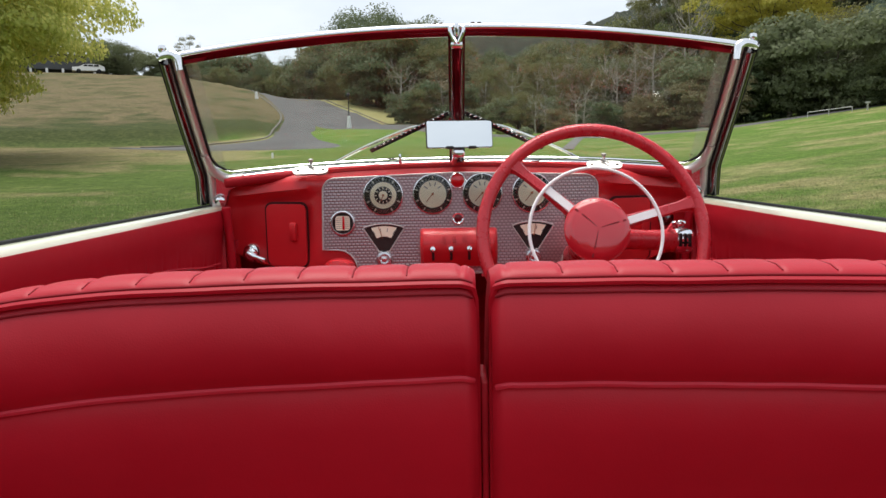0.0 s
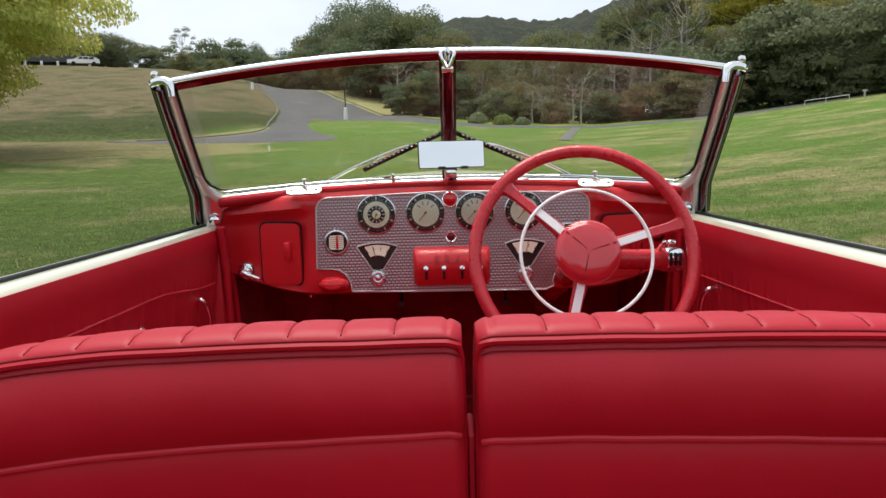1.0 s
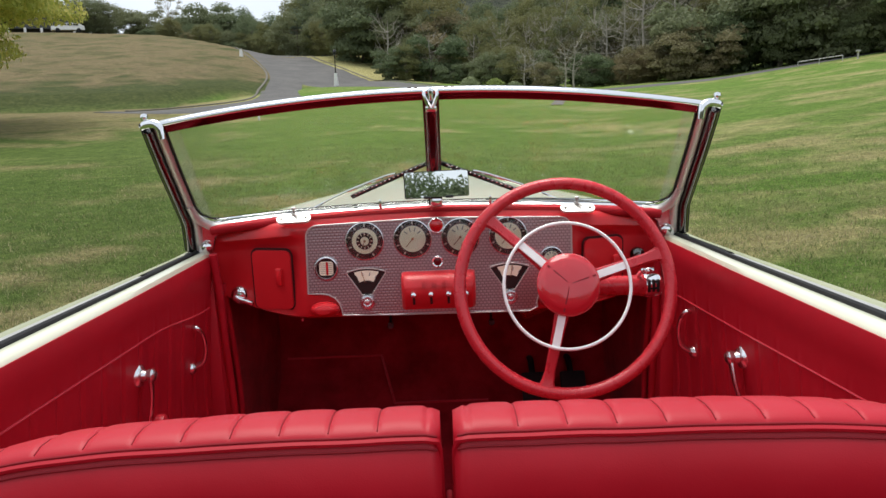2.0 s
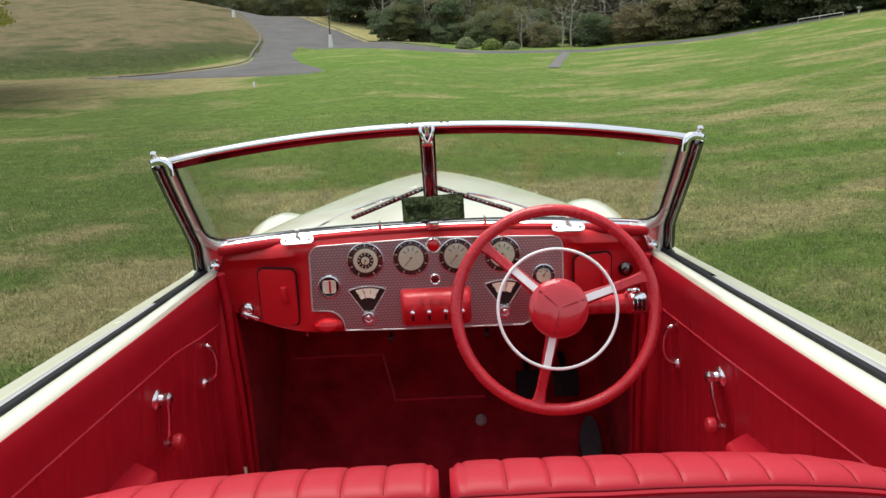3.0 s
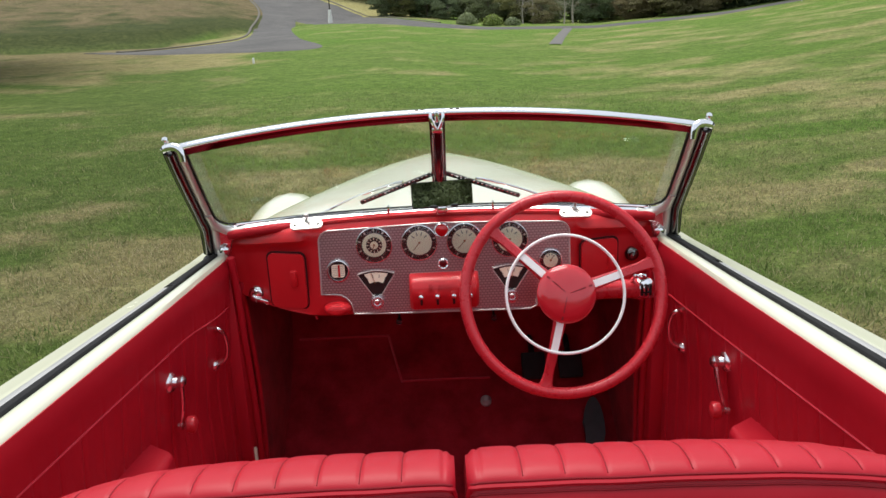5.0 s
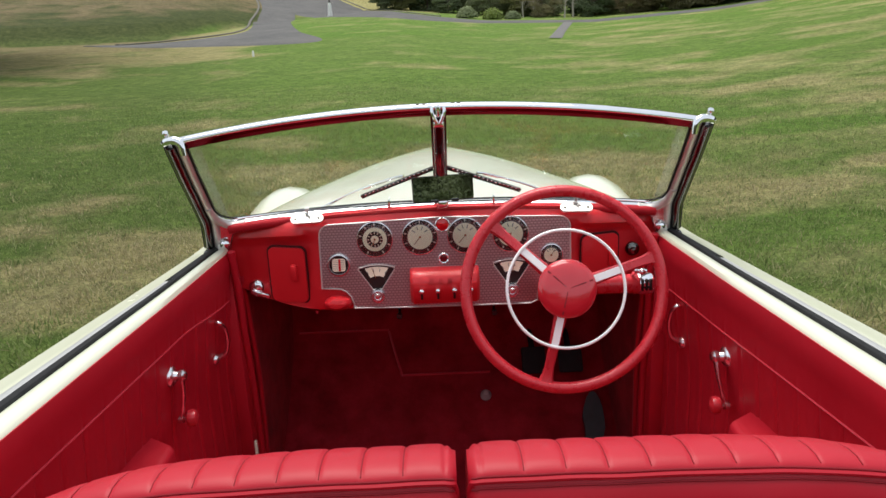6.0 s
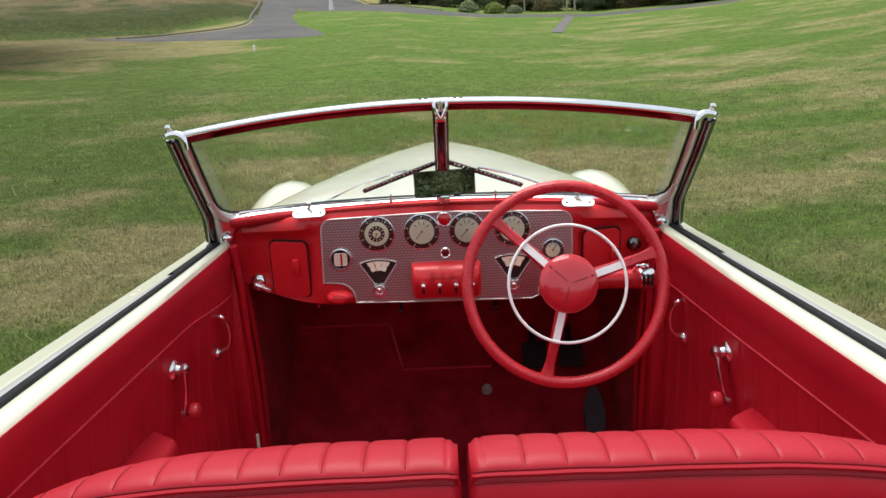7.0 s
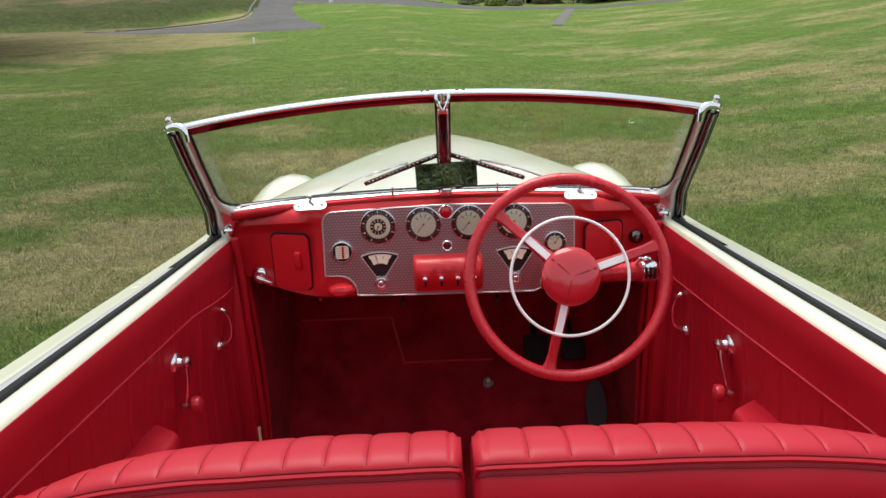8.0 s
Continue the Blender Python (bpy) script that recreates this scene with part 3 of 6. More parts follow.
KINDS = {
    "dark": tree("tree", "dark evergreen tree at the edge of the wood", 11, 8.5, LEAF_DARK, BARK, 3, count=13000, size=0.16, lumps=34, low=0.08, flat=1.0, tuft=1.2),
    "round": tree("tree", "dense rounded dark green tree in the wood", 10, 9.5, LEAF_DARK, BARK, 11, count=13000, size=0.155, lumps=36, low=0.06, flat=1.0, tuft=1.2),
    "olive": tree("tree", "olive-green tree in the mixed wood", 10, 7.5, LEAF_OLIVE, BARK, 5, count=12000, size=0.15, lumps=32, low=0.06, flat=1.0, tuft=1.25),
    "grey": tree("tree", "tall grey-green tree with a full crown", 13, 8.5, LEAF_GREY, BARK, 8, count=14000, size=0.17, lumps=38, low=0.06, flat=1.0, tuft=1.2),
    "thin": tree("tree", "thin half-bare tree with pale grey limbs", 10.5, 4.6, LEAF_OLIVE, PALE_BARK, 21, count=3600, size=0.09, trunk=0.13, lumps=30, low=0.30, bare=0.4, flat=1.1, tuft=0.85),
    "brown": tree("shrub", "brownish thicket at the foot of the wood", 5.0, 6.5, LEAF_BROWN, BARK, 31, count=9000, size=0.125, trunk=0.1, lumps=22, low=0.02),
    "under": tree("shrub", "dark leafy undergrowth at the edge of the wood", 4.2, 6.5, LEAF_DARK, BARK, 37, count=9000, size=0.13, trunk=0.1, lumps=20, low=0.02),
    "snag": tree("tree", "leafless pale grey tree with forked limbs", 8.0, 5.0, LEAF_OLIVE, PALE_BARK, 51, trunk=0.13, lumps=16, low=0.25, bare=1.0),
    "golden": tree("tree", "yellowish conifer rising behind the wood", 13, 10, LEAF_AMBER, BARK, 43, count=22000, size=0.15, lumps=46, low=0.15, flat=0.32, tuft=1.15),
}
rng = np.random.default_rng(77)
SPOTS = []


def polar(az, d):
    return d * math.sin(radians(az)), d * math.cos(radians(az))


SKY_AZ = (-80, -30, -25, -19, -15, -10.5, -9, -6, -1.5, 0.2, 2, 6, 12, 16, 18.5, 22, 31, 60, 100, 130, 180)
SKY_EL = (13, 8, 7.6, 7.2, 7.6, 8.4, 10.0, 10.9, 10.7, 9.3, 7.6, 7.4, 8.0, 9.4, 11.0, 12.6, 14.0, 13, 12, 13, 13)
TALL = {"dark": 10.6, "round": 9.8, "olive": 9.6, "grey": 12.6, "thin": 10.4, "brown": 4.7, "under": 4.0, "golden": 12.6, "snag": 7.8}


def row(kinds, az0, az1, n, d0, d1, g0, g1, spread=5.0):
    """Trees along a line, each reaching a share g0..g1 of the wood's skyline."""
    for i in range(n):
        f = (i + 0.5) / n
        az = az0 + (az1 - az0) * f + rng.normal() * 0.3 * (az1 - az0) / n
        d = d0 + (d1 - d0) * f + rng.uniform(-spread, spread)
        kind = kinds[int(rng.integers(len(kinds)))]
        x, y = polar(az, d)
        top = 1.2 + d * math.tan(radians(np.interp(az if az < 180 else az - 360, SKY_AZ, SKY_EL))) * rng.uniform(g0, g1)
        grow = max(0.25, (top - land(x, y)) / TALL[kind])
        SPOTS.append((kind, x, y, grow * rng.uniform(0.95, 1.1), 1.0))


row(["round", "dark", "under"], -26, -14, 20, 118, 110, 0.72, 1.0)
row(["dark", "olive", "round"], -18, -8.5, 20, 108, 98, 0.62, 0.86)
row(["round"], -25.0, -22.6, 3, 101, 100, 0.98, 1.08, spread=1)
row(["thin"], -19.2, -18.8, 1, 112, 112, 1.22, 1.24)
row(["under", "brown", "olive"], -21.5, -11, 14, 104, 94, 0.40, 0.6, spread=3)
row(["under", "olive"], -13, -4, 11, 92, 68, 0.55, 0.8, spread=3)
row(["dark", "round", "grey"], -10, 1, 14, 92, 84, 0.78, 0.92)
row(["olive", "dark"], -7, 1, 8, 75, 68, 0.6, 0.85, spread=3)
row(["under", "olive"], -3.5, 8, 13, 60, 54, 0.38, 0.55, spread=2)
row(["olive", "brown", "olive", "round"], 0, 16, 16, 68, 62, 0.55, 0.85, spread=4)
row(["thin"], 3, 19, 11, 60, 58, 0.7, 1.05, spread=2)
row(["snag"], 6.5, 11.5, 4, 51, 50, 0.55, 0.72, spread=1)
row(["snag"], -4, 1, 2, 60, 60, 0.6, 0.7, spread=1)
row(["snag"], 12, 18, 4, 56, 56, 0.8, 0.95, spread=1)
row(["brown", "under"], 7, 21, 14, 53, 51, 0.32, 0.5, spread=2)
row(["olive", "dark"], 1, 19, 15, 92, 84, 0.75, 1.0)
row(["grey", "round", "olive"], 18.5, 30, 9, 62, 60, 0.50, 0.60, spread=3)
row(["grey", "round", "olive"], 30, 40, 6, 60, 60, 0.58, 0.70, spread=4)
row(["thin"], 14.5, 19.5, 7, 84, 82, 1.0, 1.2, spread=2)
row(["under", "round"], 19, 42, 14, 54, 52, 0.35, 0.6, spread=2)
row(["golden"], 22.6, 27.4, 2, 76, 74, 0.98, 1.04, spread=1)
row(["dark", "grey"], 17, 44, 12, 92, 90, 0.88, 1.02)
row(["dark", "round", "olive"], 44, 78, 11, 62, 70, 0.8, 1.0)
row(["round", "dark"], -78, -42, 9, 108, 112, 0.8, 1.0)
row(["under", "round"], 128, 236, 30, 47, 47, 0.42, 0.55, spread=2)
row(["round", "under"], 128, 180, 13, 56, 56, 0.5, 0.7, spread=4)
row(["round", "dark"], 180, 236, 14, 56, 56, 0.85, 1.0, spread=4)
planted(KINDS, SPOTS, "trees of the wood")

# the yellowing tree on the bank
big = tree("tree", "broad tree with yellow-green early autumn leaves above the lawn", 7.5, 12.0, LEAF_GOLD, BARK, 61, count=170000, size=0.080, trunk=0.26, lumps=68, low=0.22, flat=0.75, tuft=0.95, corners=4)
stand(big, *polar(-38.3, 27), 0.6, 0.97)


def clipped_bush(x, y, r, tall, material, label, seed):
    rg = np.random.default_rng(seed)
    thing = tagged(empty("bush"), label, "bush", group="clipped bushes at the wood's edge")
    bm = bmesh.new()
    tube(bm, [(0, 0, -0.2), (0.02, 0, r * 0.5), (0, 0.03, r)], 0.06, 6)
    part("trunk", bm, BARK, thing)
    leaves("crown", [(r * 0.25 * math.cos(a), r * 0.25 * math.sin(a), r * 0.12 * tall, r * 0.85) for a in (0, 2.1, 4.2)] + [(0, 0, r * 0.40 * tall, r * 0.85)], 2600, 0.09, rg, material, thing)
    stand(thing, x, y)


clipped_bush(2.3, 48.6, 0.66, 1.0, LEAF_PALE, "rounded clipped grey-green bush", 1)
clipped_bush(3.9, 48.0, 0.64, 1.0, LEAF_LIME, "rounded clipped bright green bush", 2)
clipped_bush(5.15, 48.0, 0.48, 0.85, LEAF_PALE, "low clipped bluish-green bush", 3)


# far wooded hills beyond the wood
def far_hill(name, az0, az1, d, crest, label, material, seed):
    bm = bmesh.new()
    rows = []
    for i in range(181):
        f = i / 180
        az = az0 + (az1 - az0) * f
        h = crest * (math.sin(math.pi * f) ** 0.35) * (1 + 0.08 * math.sin(9 * f + seed) + 0.04 * math.sin(23 * f))
        line = []
        for j in range(14):
            g = j / 13
            x, y = polar(az, d + 160 * g)
            line.append((x, y, 2 + h * math.sin(g * math.pi / 2) ** 0.9 + (2.2 * noise.noise(Vector((x, y, seed)) * 0.05) + 2.6 * noise.fractal(Vector((x, y, seed)) * 0.16, 0.7, 2.0, 4)) * (0.4 + 0.6 * g)))
        rows.append(line)
    loft(bm, rows)
    return tagged(part(name, bm, material), label, "hill", kind="structure")


k = Mat("wooded_hillside", rough=0.95, spec=0.1)
k.colour(k.mix(k.ramp(k.noise(0.22, 7, 0.75), [(0.35, 0.0), (0.65, 1.0)]), (0.045, 0.055, 0.043), k.mix(k.noise(0.03, 5), (0.078, 0.093, 0.064), (0.118, 0.115, 0.080))))
k.bump(k.noise(0.22, 7, 0.7), 1.0, 4.0)
HILLSIDE = k.m
far_hill("backdrop_hill", -14, 34, 300, 78, "distant hill covered in bush", HILLSIDE, 1.0)
far_hill("backdrop_hill", 9, 66, 210, 80, "nearer wooded ridge", HILLSIDE, 4.0)


# ---- posts, rails, shed and parked car by the drive ----
def marker_post(x, y, h, pole, label):
    thing = tagged(empty("marker_post"), label, "post", group="posts along the drive")
    bm = bmesh.new()
    lathe(bm, [(0.0, -0.1), (0.17, -0.1), (0.17, 0.02), (0.13, h * 0.6), (0.10, h), (0.0, h + 0.02)], (0, 0, 0), (0, 0, 1), 14)
    part("base", bm, WHITE, thing)
    if pole:
        bm = bmesh.new()
        tube(bm, [(0, 0, h), (0, 0, h + pole * 0.7), (0, 0, h + pole)], 0.035, 8)
        lathe(bm, [(0.0, 0.0), (0.09, 0.02), (0.12, 0.1), (0.11, 0.22), (0.03, 0.3), (0.0, 0.3)], (0, 0, h + pole), (0, 0, 1), 12)
        part("pole", bm, BLACK, thing, "dark slim pole with a small head")
    thing.location = (x, y, land(x, y))


marker_post(-6.6, 50.0, 0.85, 1.25, "white tapered post with a dark pole")
marker_post(-16.9, 66.0, 0.62, 0, "short white marker post beside the drive")
bm = bmesh.new()
lathe(bm, [(0.0, -0.05), (0.036, -0.05), (0.033, 0.14), (0.022, 0.165), (0.0, 0.17)], (0, 0, 0), (0, 0, 1), 10)
peg = tagged(part("peg", bm, WHITE), "small white peg in the lawn", "peg")
peg.location = (-5.4, 22.6, land(-5.4, 22.6))

rail = tagged(empty("barrier_rail"), "low grey metal rail on posts at the lawn's edge", "rail")
pts = [polar(a, 46.5) for a in (26.1, 27.4, 28.8)]
bm = bmesh.new()
tube(bm, [(x, y, land(x, y) + 0.30) for x, y in pts], 0.022, 8)
part("top_bar", bm, RAIL, rail)
for x, y in pts:
    bm = bmesh.new()
    tube(bm, [(x, y, land(x, y) - 0.1), (x, y, land(x, y) + 0.30)], 0.022, 8)
    part("post", bm, RAIL, rail)

x, y = polar(29.7, 46.5)
bm = bmesh.new()
lathe(bm, [(0.0, -0.1), (0.05, -0.1), (0.05, 0.36), (0.13, 0.38), (0.13, 0.46), (0.0, 0.47)], (0, 0, 0), (0, 0, 1), 10)
tap = tagged(part("bollard", bm, RAIL), "small grey bollard beside the rail", "bollard")
tap.location = (x, y, land(x, y))

shed = tagged(empty("shed"), "long low dark-clad shed on the hilltop", "shed")
sx, sy = polar(-27.2, 108)
sz = land(sx, sy)
bm = bmesh.new()
box(bm, (0, 0, 1.75), (15, 6, 1.9), 0.03)
part("wall", bm, CLAD, shed)
bm = bmesh.new()
loft(bm, [[(-7.7, -3.3, 2.65), (-7.7, 0, 3.0), (-7.7, 3.3, 2.65)], [(7.7, -3.3, 2.65), (7.7, 0, 3.0), (7.7, 3.3, 2.65)]])
bmesh.ops.solidify(bm, geom=bm.faces[:], thickness=0.12)
part("roof", bm, CLAD, shed)
for i in range(9):
    bm = bmesh.new()
    box(bm, (-7.2 + 1.8 * i, -3.1, 0.35), (0.28, 0.28, 1.1), 0.02)
    part("post", bm, WHITE, shed, "pale timber post")
shed.matrix_basis = pose(sx, sy, sz, 0, 0, 24)


def parked_car():
    thing = tagged(empty("car"), "white estate car parked on the hilltop", "car")
    bm = bmesh.new()
    side = [(-2.15, 0.35), (-2.15, 0.85), (-1.3, 0.93), (-0.55, 1.30), (0.6, 1.36), (1.55, 1.26), (2.1, 0.93), (2.15, 0.4)]
    rows = []
    for yy, pull in ((-0.86, 0.94), (-0.80, 1.0), (0.80, 1.0), (0.86, 0.94)):
        rows.append([(x * (1 if z < 1 else pull), yy * (1.0 if z < 1.0 else 0.85), z) for x, z in side])
    loft(bm, rows, ring=True, caps=True)
    part("body", bm, WHITE, thing)
    for x0, x1 in ((-0.75, -0.15), (-0.05, 0.6), (0.7, 1.35)):
        for s in (-1, 1):
            bm = bmesh.new()
            loft(bm, [[(x0, s * 0.868, 0.98), (x0 + 0.25 * (x0 < -0.5), s * 0.752, 1.25)], [(x1, s * 0.868, 0.98), (x1, s * 0.752, 1.25)]])
            bmesh.ops.solidify(bm, geom=bm.faces[:], thickness=0.02)
            part("window", bm, BLACK, thing, "dark side window")
    for x in (-1.35, 1.35):
        for s in (-1, 1):
            bm = bmesh.new()
            lathe(bm, [(0.0, -0.1), (0.26, -0.1), (0.32, -0.06), (0.32, 0.06), (0.26, 0.1), (0.0, 0.1)], (x, s * 0.78, 0.32), (0, 1, 0), 20)
            part("wheel", bm, RUBBER, thing)
    x, y = polar(-25.7, 99)
    thing.matrix_basis = pose(x, y, land(x, y), 0, 0, 28) @ Matrix.Scale(0.82, 4)


parked_car()


# ---- grass blades on the lawn near the car ----
def turf_blades(count, near, far, half, size, seed):
    rg = np.random.default_rng(seed)
    d = near + (far - near) * (1 - np.sqrt(1 - rg.random(count)))
    az = radians(1.0) * (rg.normal(0.0, half, count) if half < 90 else rg.uniform(-half, half, count))
    x, y = d * np.sin(az), d * np.cos(az)
    z = np.array([land(a, b) for a, b in zip(x, y)])
    share = np.array([dry(a, b) for a, b in zip(x, y)])
    share = np.clip((share + 0.26 * rg.normal(size=count) - 0.08) * 1.7, 0, 1)
    a = rg.uniform(0, 2 * math.pi, count)
    tuft = np.array([noise.noise(Vector((p * 4.5, q * 4.5, 1.0))) for p, q in zip(x, y)])
    h = size * rg.uniform(0.5, 1.3, count) * np.clip(1.0 + 1.1 * tuft, 0.3, 1.9)
    w = 0.003 + 0.003 * rg.random(count)
    lean = rg.normal(size=(count, 2)) * (h * 0.6)[:, None]
    p = np.zeros((count, 3, 3))
    p[:, 0] = np.stack([x - w * np.cos(a), y - w * np.sin(a), z - 0.005], 1)
    p[:, 1] = np.stack([x + w * np.cos(a), y + w * np.sin(a), z - 0.005], 1)
    p[:, 2] = np.stack([x + lean[:, 0], y + lean[:, 1], z + h], 1)
    me = bpy.data.meshes.new("grass")
    me.from_pydata(p.reshape(-1, 3).tolist(), [], np.arange(count * 3).reshape(-1, 3).tolist())
    me.attributes.new("dry", "FLOAT", "POINT").data.foreach_set("value", np.repeat(share, 3))
    dull = np.array([bank_share(a, b) for a, b in zip(x, y)])
    me.attributes.new("bank", "FLOAT", "POINT").data.foreach_set("value", np.repeat(dull, 3))
    me.materials.append(BLADES)
    tagged(new("grass", me), "short mown grass blades, green and straw", "grass", kind="stuff")


turf_blades(240000, 1.6, 16.0, 30, 0.030, 5)
turf_blades(60000, 1.0, 12.0, 180, 0.028, 9)


# ---- the open car ----
car = tagged(empty("convertible_car"), "cream open touring car of the 1930s with red leather interior", "car")


def inner(y):
    """Half width of the cabin at the top of the doors."""
    return float(np.interp(y, (-1.2, -0.4, 0.4, 0.8, 1.05, 1.3, 1.62, 1.8), (0.526, 0.608, 0.614, 0.598, 0.574, 0.549, 0.523, 0.511)))


def crown(y):
    """Half width of the outer edge of the door top."""
    return inner(y) + float(np.interp(y, (-1.0, 0.9, 1.2, 1.65), (0.110, 0.102, 0.087, 0.058)))


def belt(y):
    return float(np.interp(y, (-1.6, -0.6, 0.5, 1.6, 1.8), (1.06, 1.085, 1.088, 1.094, 1.094)))


def flank(y, z, extra=0.0):
    """Half width of the outer skin."""
    f = (belt(y) - z) / 0.85
    return crown(y) + 0.135 * math.sin(math.pi * min(1.0, max(0.0, f)) ** 0.75) * 1.0 + extra


def skin_rows(s, y0, y1, n, z_low, top=True, m=14):
    rows = []
    for i in range(n):
        y = y0 + (y1 - y0) * i / (n - 1)
        b = belt(y)
        r = []
        if top:
            r += [(s * (crown(y) - 0.034), y, b - 0.0085), (s * (crown(y) - 0.020), y, b - 0.009), (s * (crown(y) - 0.006), y, b - 0.013)]
        for j in range(m):
            z = (b - 0.019) + (z_low - b + 0.019) * j / (m - 1)
            r.append((s * flank(y, z), y, z))
        rows.append(r)
    return rows


def solid(bm, thick):
    bmesh.ops.recalc_face_normals(bm, faces=bm.faces)
    bmesh.ops.solidify(bm, geom=bm.faces[:], thickness=thick)


# body: rear quarters, tail and sills in cream
bm = bmesh.new()
for s in (-1, 1):
    loft(bm, skin_rows(s, -1.0, 0.268, 18, 0.24))
    loft(bm, skin_rows(s, 1.632, 1.80, 4, 0.24))
    box(bm, (s * 0.66, 0.95, 0.225), (0.14, 1.75, 0.07), 0.02)
tail = []
for i in range(15):
    f = i / 14
    z = 1.06 - 0.82 * f
    push = 0.75 * math.sin(math.pi * (0.12 + 0.62 * f))
    w = flank(-1.0, z)
    tail.append([(w * math.sin(a), -1.0 - push * math.cos(a), z) for a in [radians(-90 + 10 * j) for j in range(19)]])
loft(bm, tail)
w = crown(-1.0)
loft(bm, [[(x * w, -1.0 - 0.27 * math.sqrt(max(0.0, 1 - x * x)) * f, 1.06 + 0.03 * (1 - f) * (1 - x * x)) for x in [-1 + j / 8 for j in range(17)]] for f in (0, 0.35, 0.7, 1.0)])
solid(bm, -0.012)
part("body", bm, CREAM, car, "glossy cream painted bodywork")

# hood: a long arch that narrows and rounds towards its nose
HOOD_Y = (1.64, 2.1, 2.6, 3.1, 3.6, 3.76)


def hood_top(y):
    line = curve([(k, h, 0) for k, h in zip(HOOD_Y, (1.189, 1.185, 1.172, 1.112, 1.020, 0.90))], 61)
    return float(np.interp(y, [p.x for p in line], [p.y for p in line]))


bm = bmesh.new()
rows = []
for i in range(44):
    y = 1.66 + 2.06 * i / 43
    top, half = hood_top(y), 0.610 - 0.203 * (y - 1.66)
    pw = 2.0 + 3.0 * (1 - ease((y - 1.5) / 1.45))
    line = []
    for j in range(65):
        a = -1 + 2 * j / 64
        a = math.copysign(1 - (1 - abs(a)) ** 1.6, a)
        line.append((half * a, y, top - 0.46 * (1 - max(0.0, 1 - abs(a) ** pw) ** (1 / pw))))
    line = [(line[0][0], y, 0.34)] + line + [(line[-1][0], y, 0.34)]
    rows.append(line)
nose = rows[-1]
for f in (0.92, 0.75, 0.45, 0.15, 0.01):
    rows.append([(x * f, y + 0.10 * math.sqrt(1 - f * f), 0.46 + (z - 0.46) * f) for x, y, z in nose])
loft(bm, rows)
hood = part("hood", bm, CREAM, car, "long rounded cream hood")
bm = bmesh.new()
tube(bm, [(0, y, hood_top(y) + 0.001) for y in [1.68 + 0.1 * i for i in range(20)]], 0.0022, 6)
part("hood_seam", bm, CREAM, hood)

# valance between hood and wings
bm = bmesh.new()
loft(bm, [[(x, y, 0.50 - 0.10 * abs(x)) for x in (-0.80, -0.4, 0.0, 0.4, 0.80)] for y in (2.2, 2.8, 3.4, 3.7)])
solid(bm, 0.01)
part("valance", bm, CREAM, car)

# front wings, pontoon shaped, and the four wheels
for s in (-1, 1):
    bm = bmesh.new()
    rows = []
    for i in range(25):
        f = i / 24
        y = 2.62 + 1.42 * f
        swell = max(0.02, math.sin(math.pi * (0.04 + 0.92 * f)) ** 0.62)
        line = []
        for j in range(17):
            a = radians(-100 + 200 * j / 16)
            line.append((s * 0.730 + 0.265 * (0.35 + 0.65 * swell) * math.sin(a), y, 0.36 + 0.545 * swell * math.cos(a * 0.9) + (0 if abs(a) < 1.4 else -0.05)))
        rows.append(line)
    loft(bm, rows)
    solid(bm, 0.01)
    part("front_wing", bm, CREAM, car, "rounded cream pontoon wing")
    for y in (3.30, -0.62):
        wheel = empty("wheel", car)
        bm = bmesh.new()
        lathe(bm, [(0.20, -0.085), (0.31, -0.085), (0.35, -0.05), (0.355, 0.0), (0.35, 0.05), (0.31, 0.085), (0.20, 0.085)], (s * 0.74, y, 0.352), (1, 0, 0), 40)
        part("tyre", bm, RUBBER, wheel)
        bm = bmesh.new()
        lathe(bm, [(0.0, 0.07), (0.06, 0.075), (0.10, 0.05), (0.19, 0.045), (0.205, 0.08), (0.205, -0.07), (0.0, -0.06)], (s * 0.74, y, 0.352), (s, 0, 0), 36)
        part("rim", bm, CHROME, wheel)


# ---- doors ----
def strip_rows(s, y0, y1, n, outline):
    """Rows along the door top: outline gives (offset out from the cabin edge as a share of the rim, height)."""
    rows = []
    for i in range(n):
        y = y0 + (y1 - y0) * i / (n - 1)
        wid = crown(y) - inner(y)
        rows.append([(s * (inner(y) + o * wid), y, belt(y) + h) for o, h in outline])
    return rows


def SEAM_LINE(y, s):
    """Height of the piping across the door lining."""
    return 1.000 - 0.026 * ease((y - 1.33) / 0.27) if s < 0 else 0.989 - 0.019 * (y - 0.79)


def lining(y, z):
    """Half width of the leather door lining: it falls back below the roll at the top."""
    f = max(0.0, belt(y) - z)
    return inner(y) + 0.004 - 0.007 * math.sin(min(1.0, f / 0.055) * math.pi) + 0.028 * ease((f - 0.01) / 0.34)


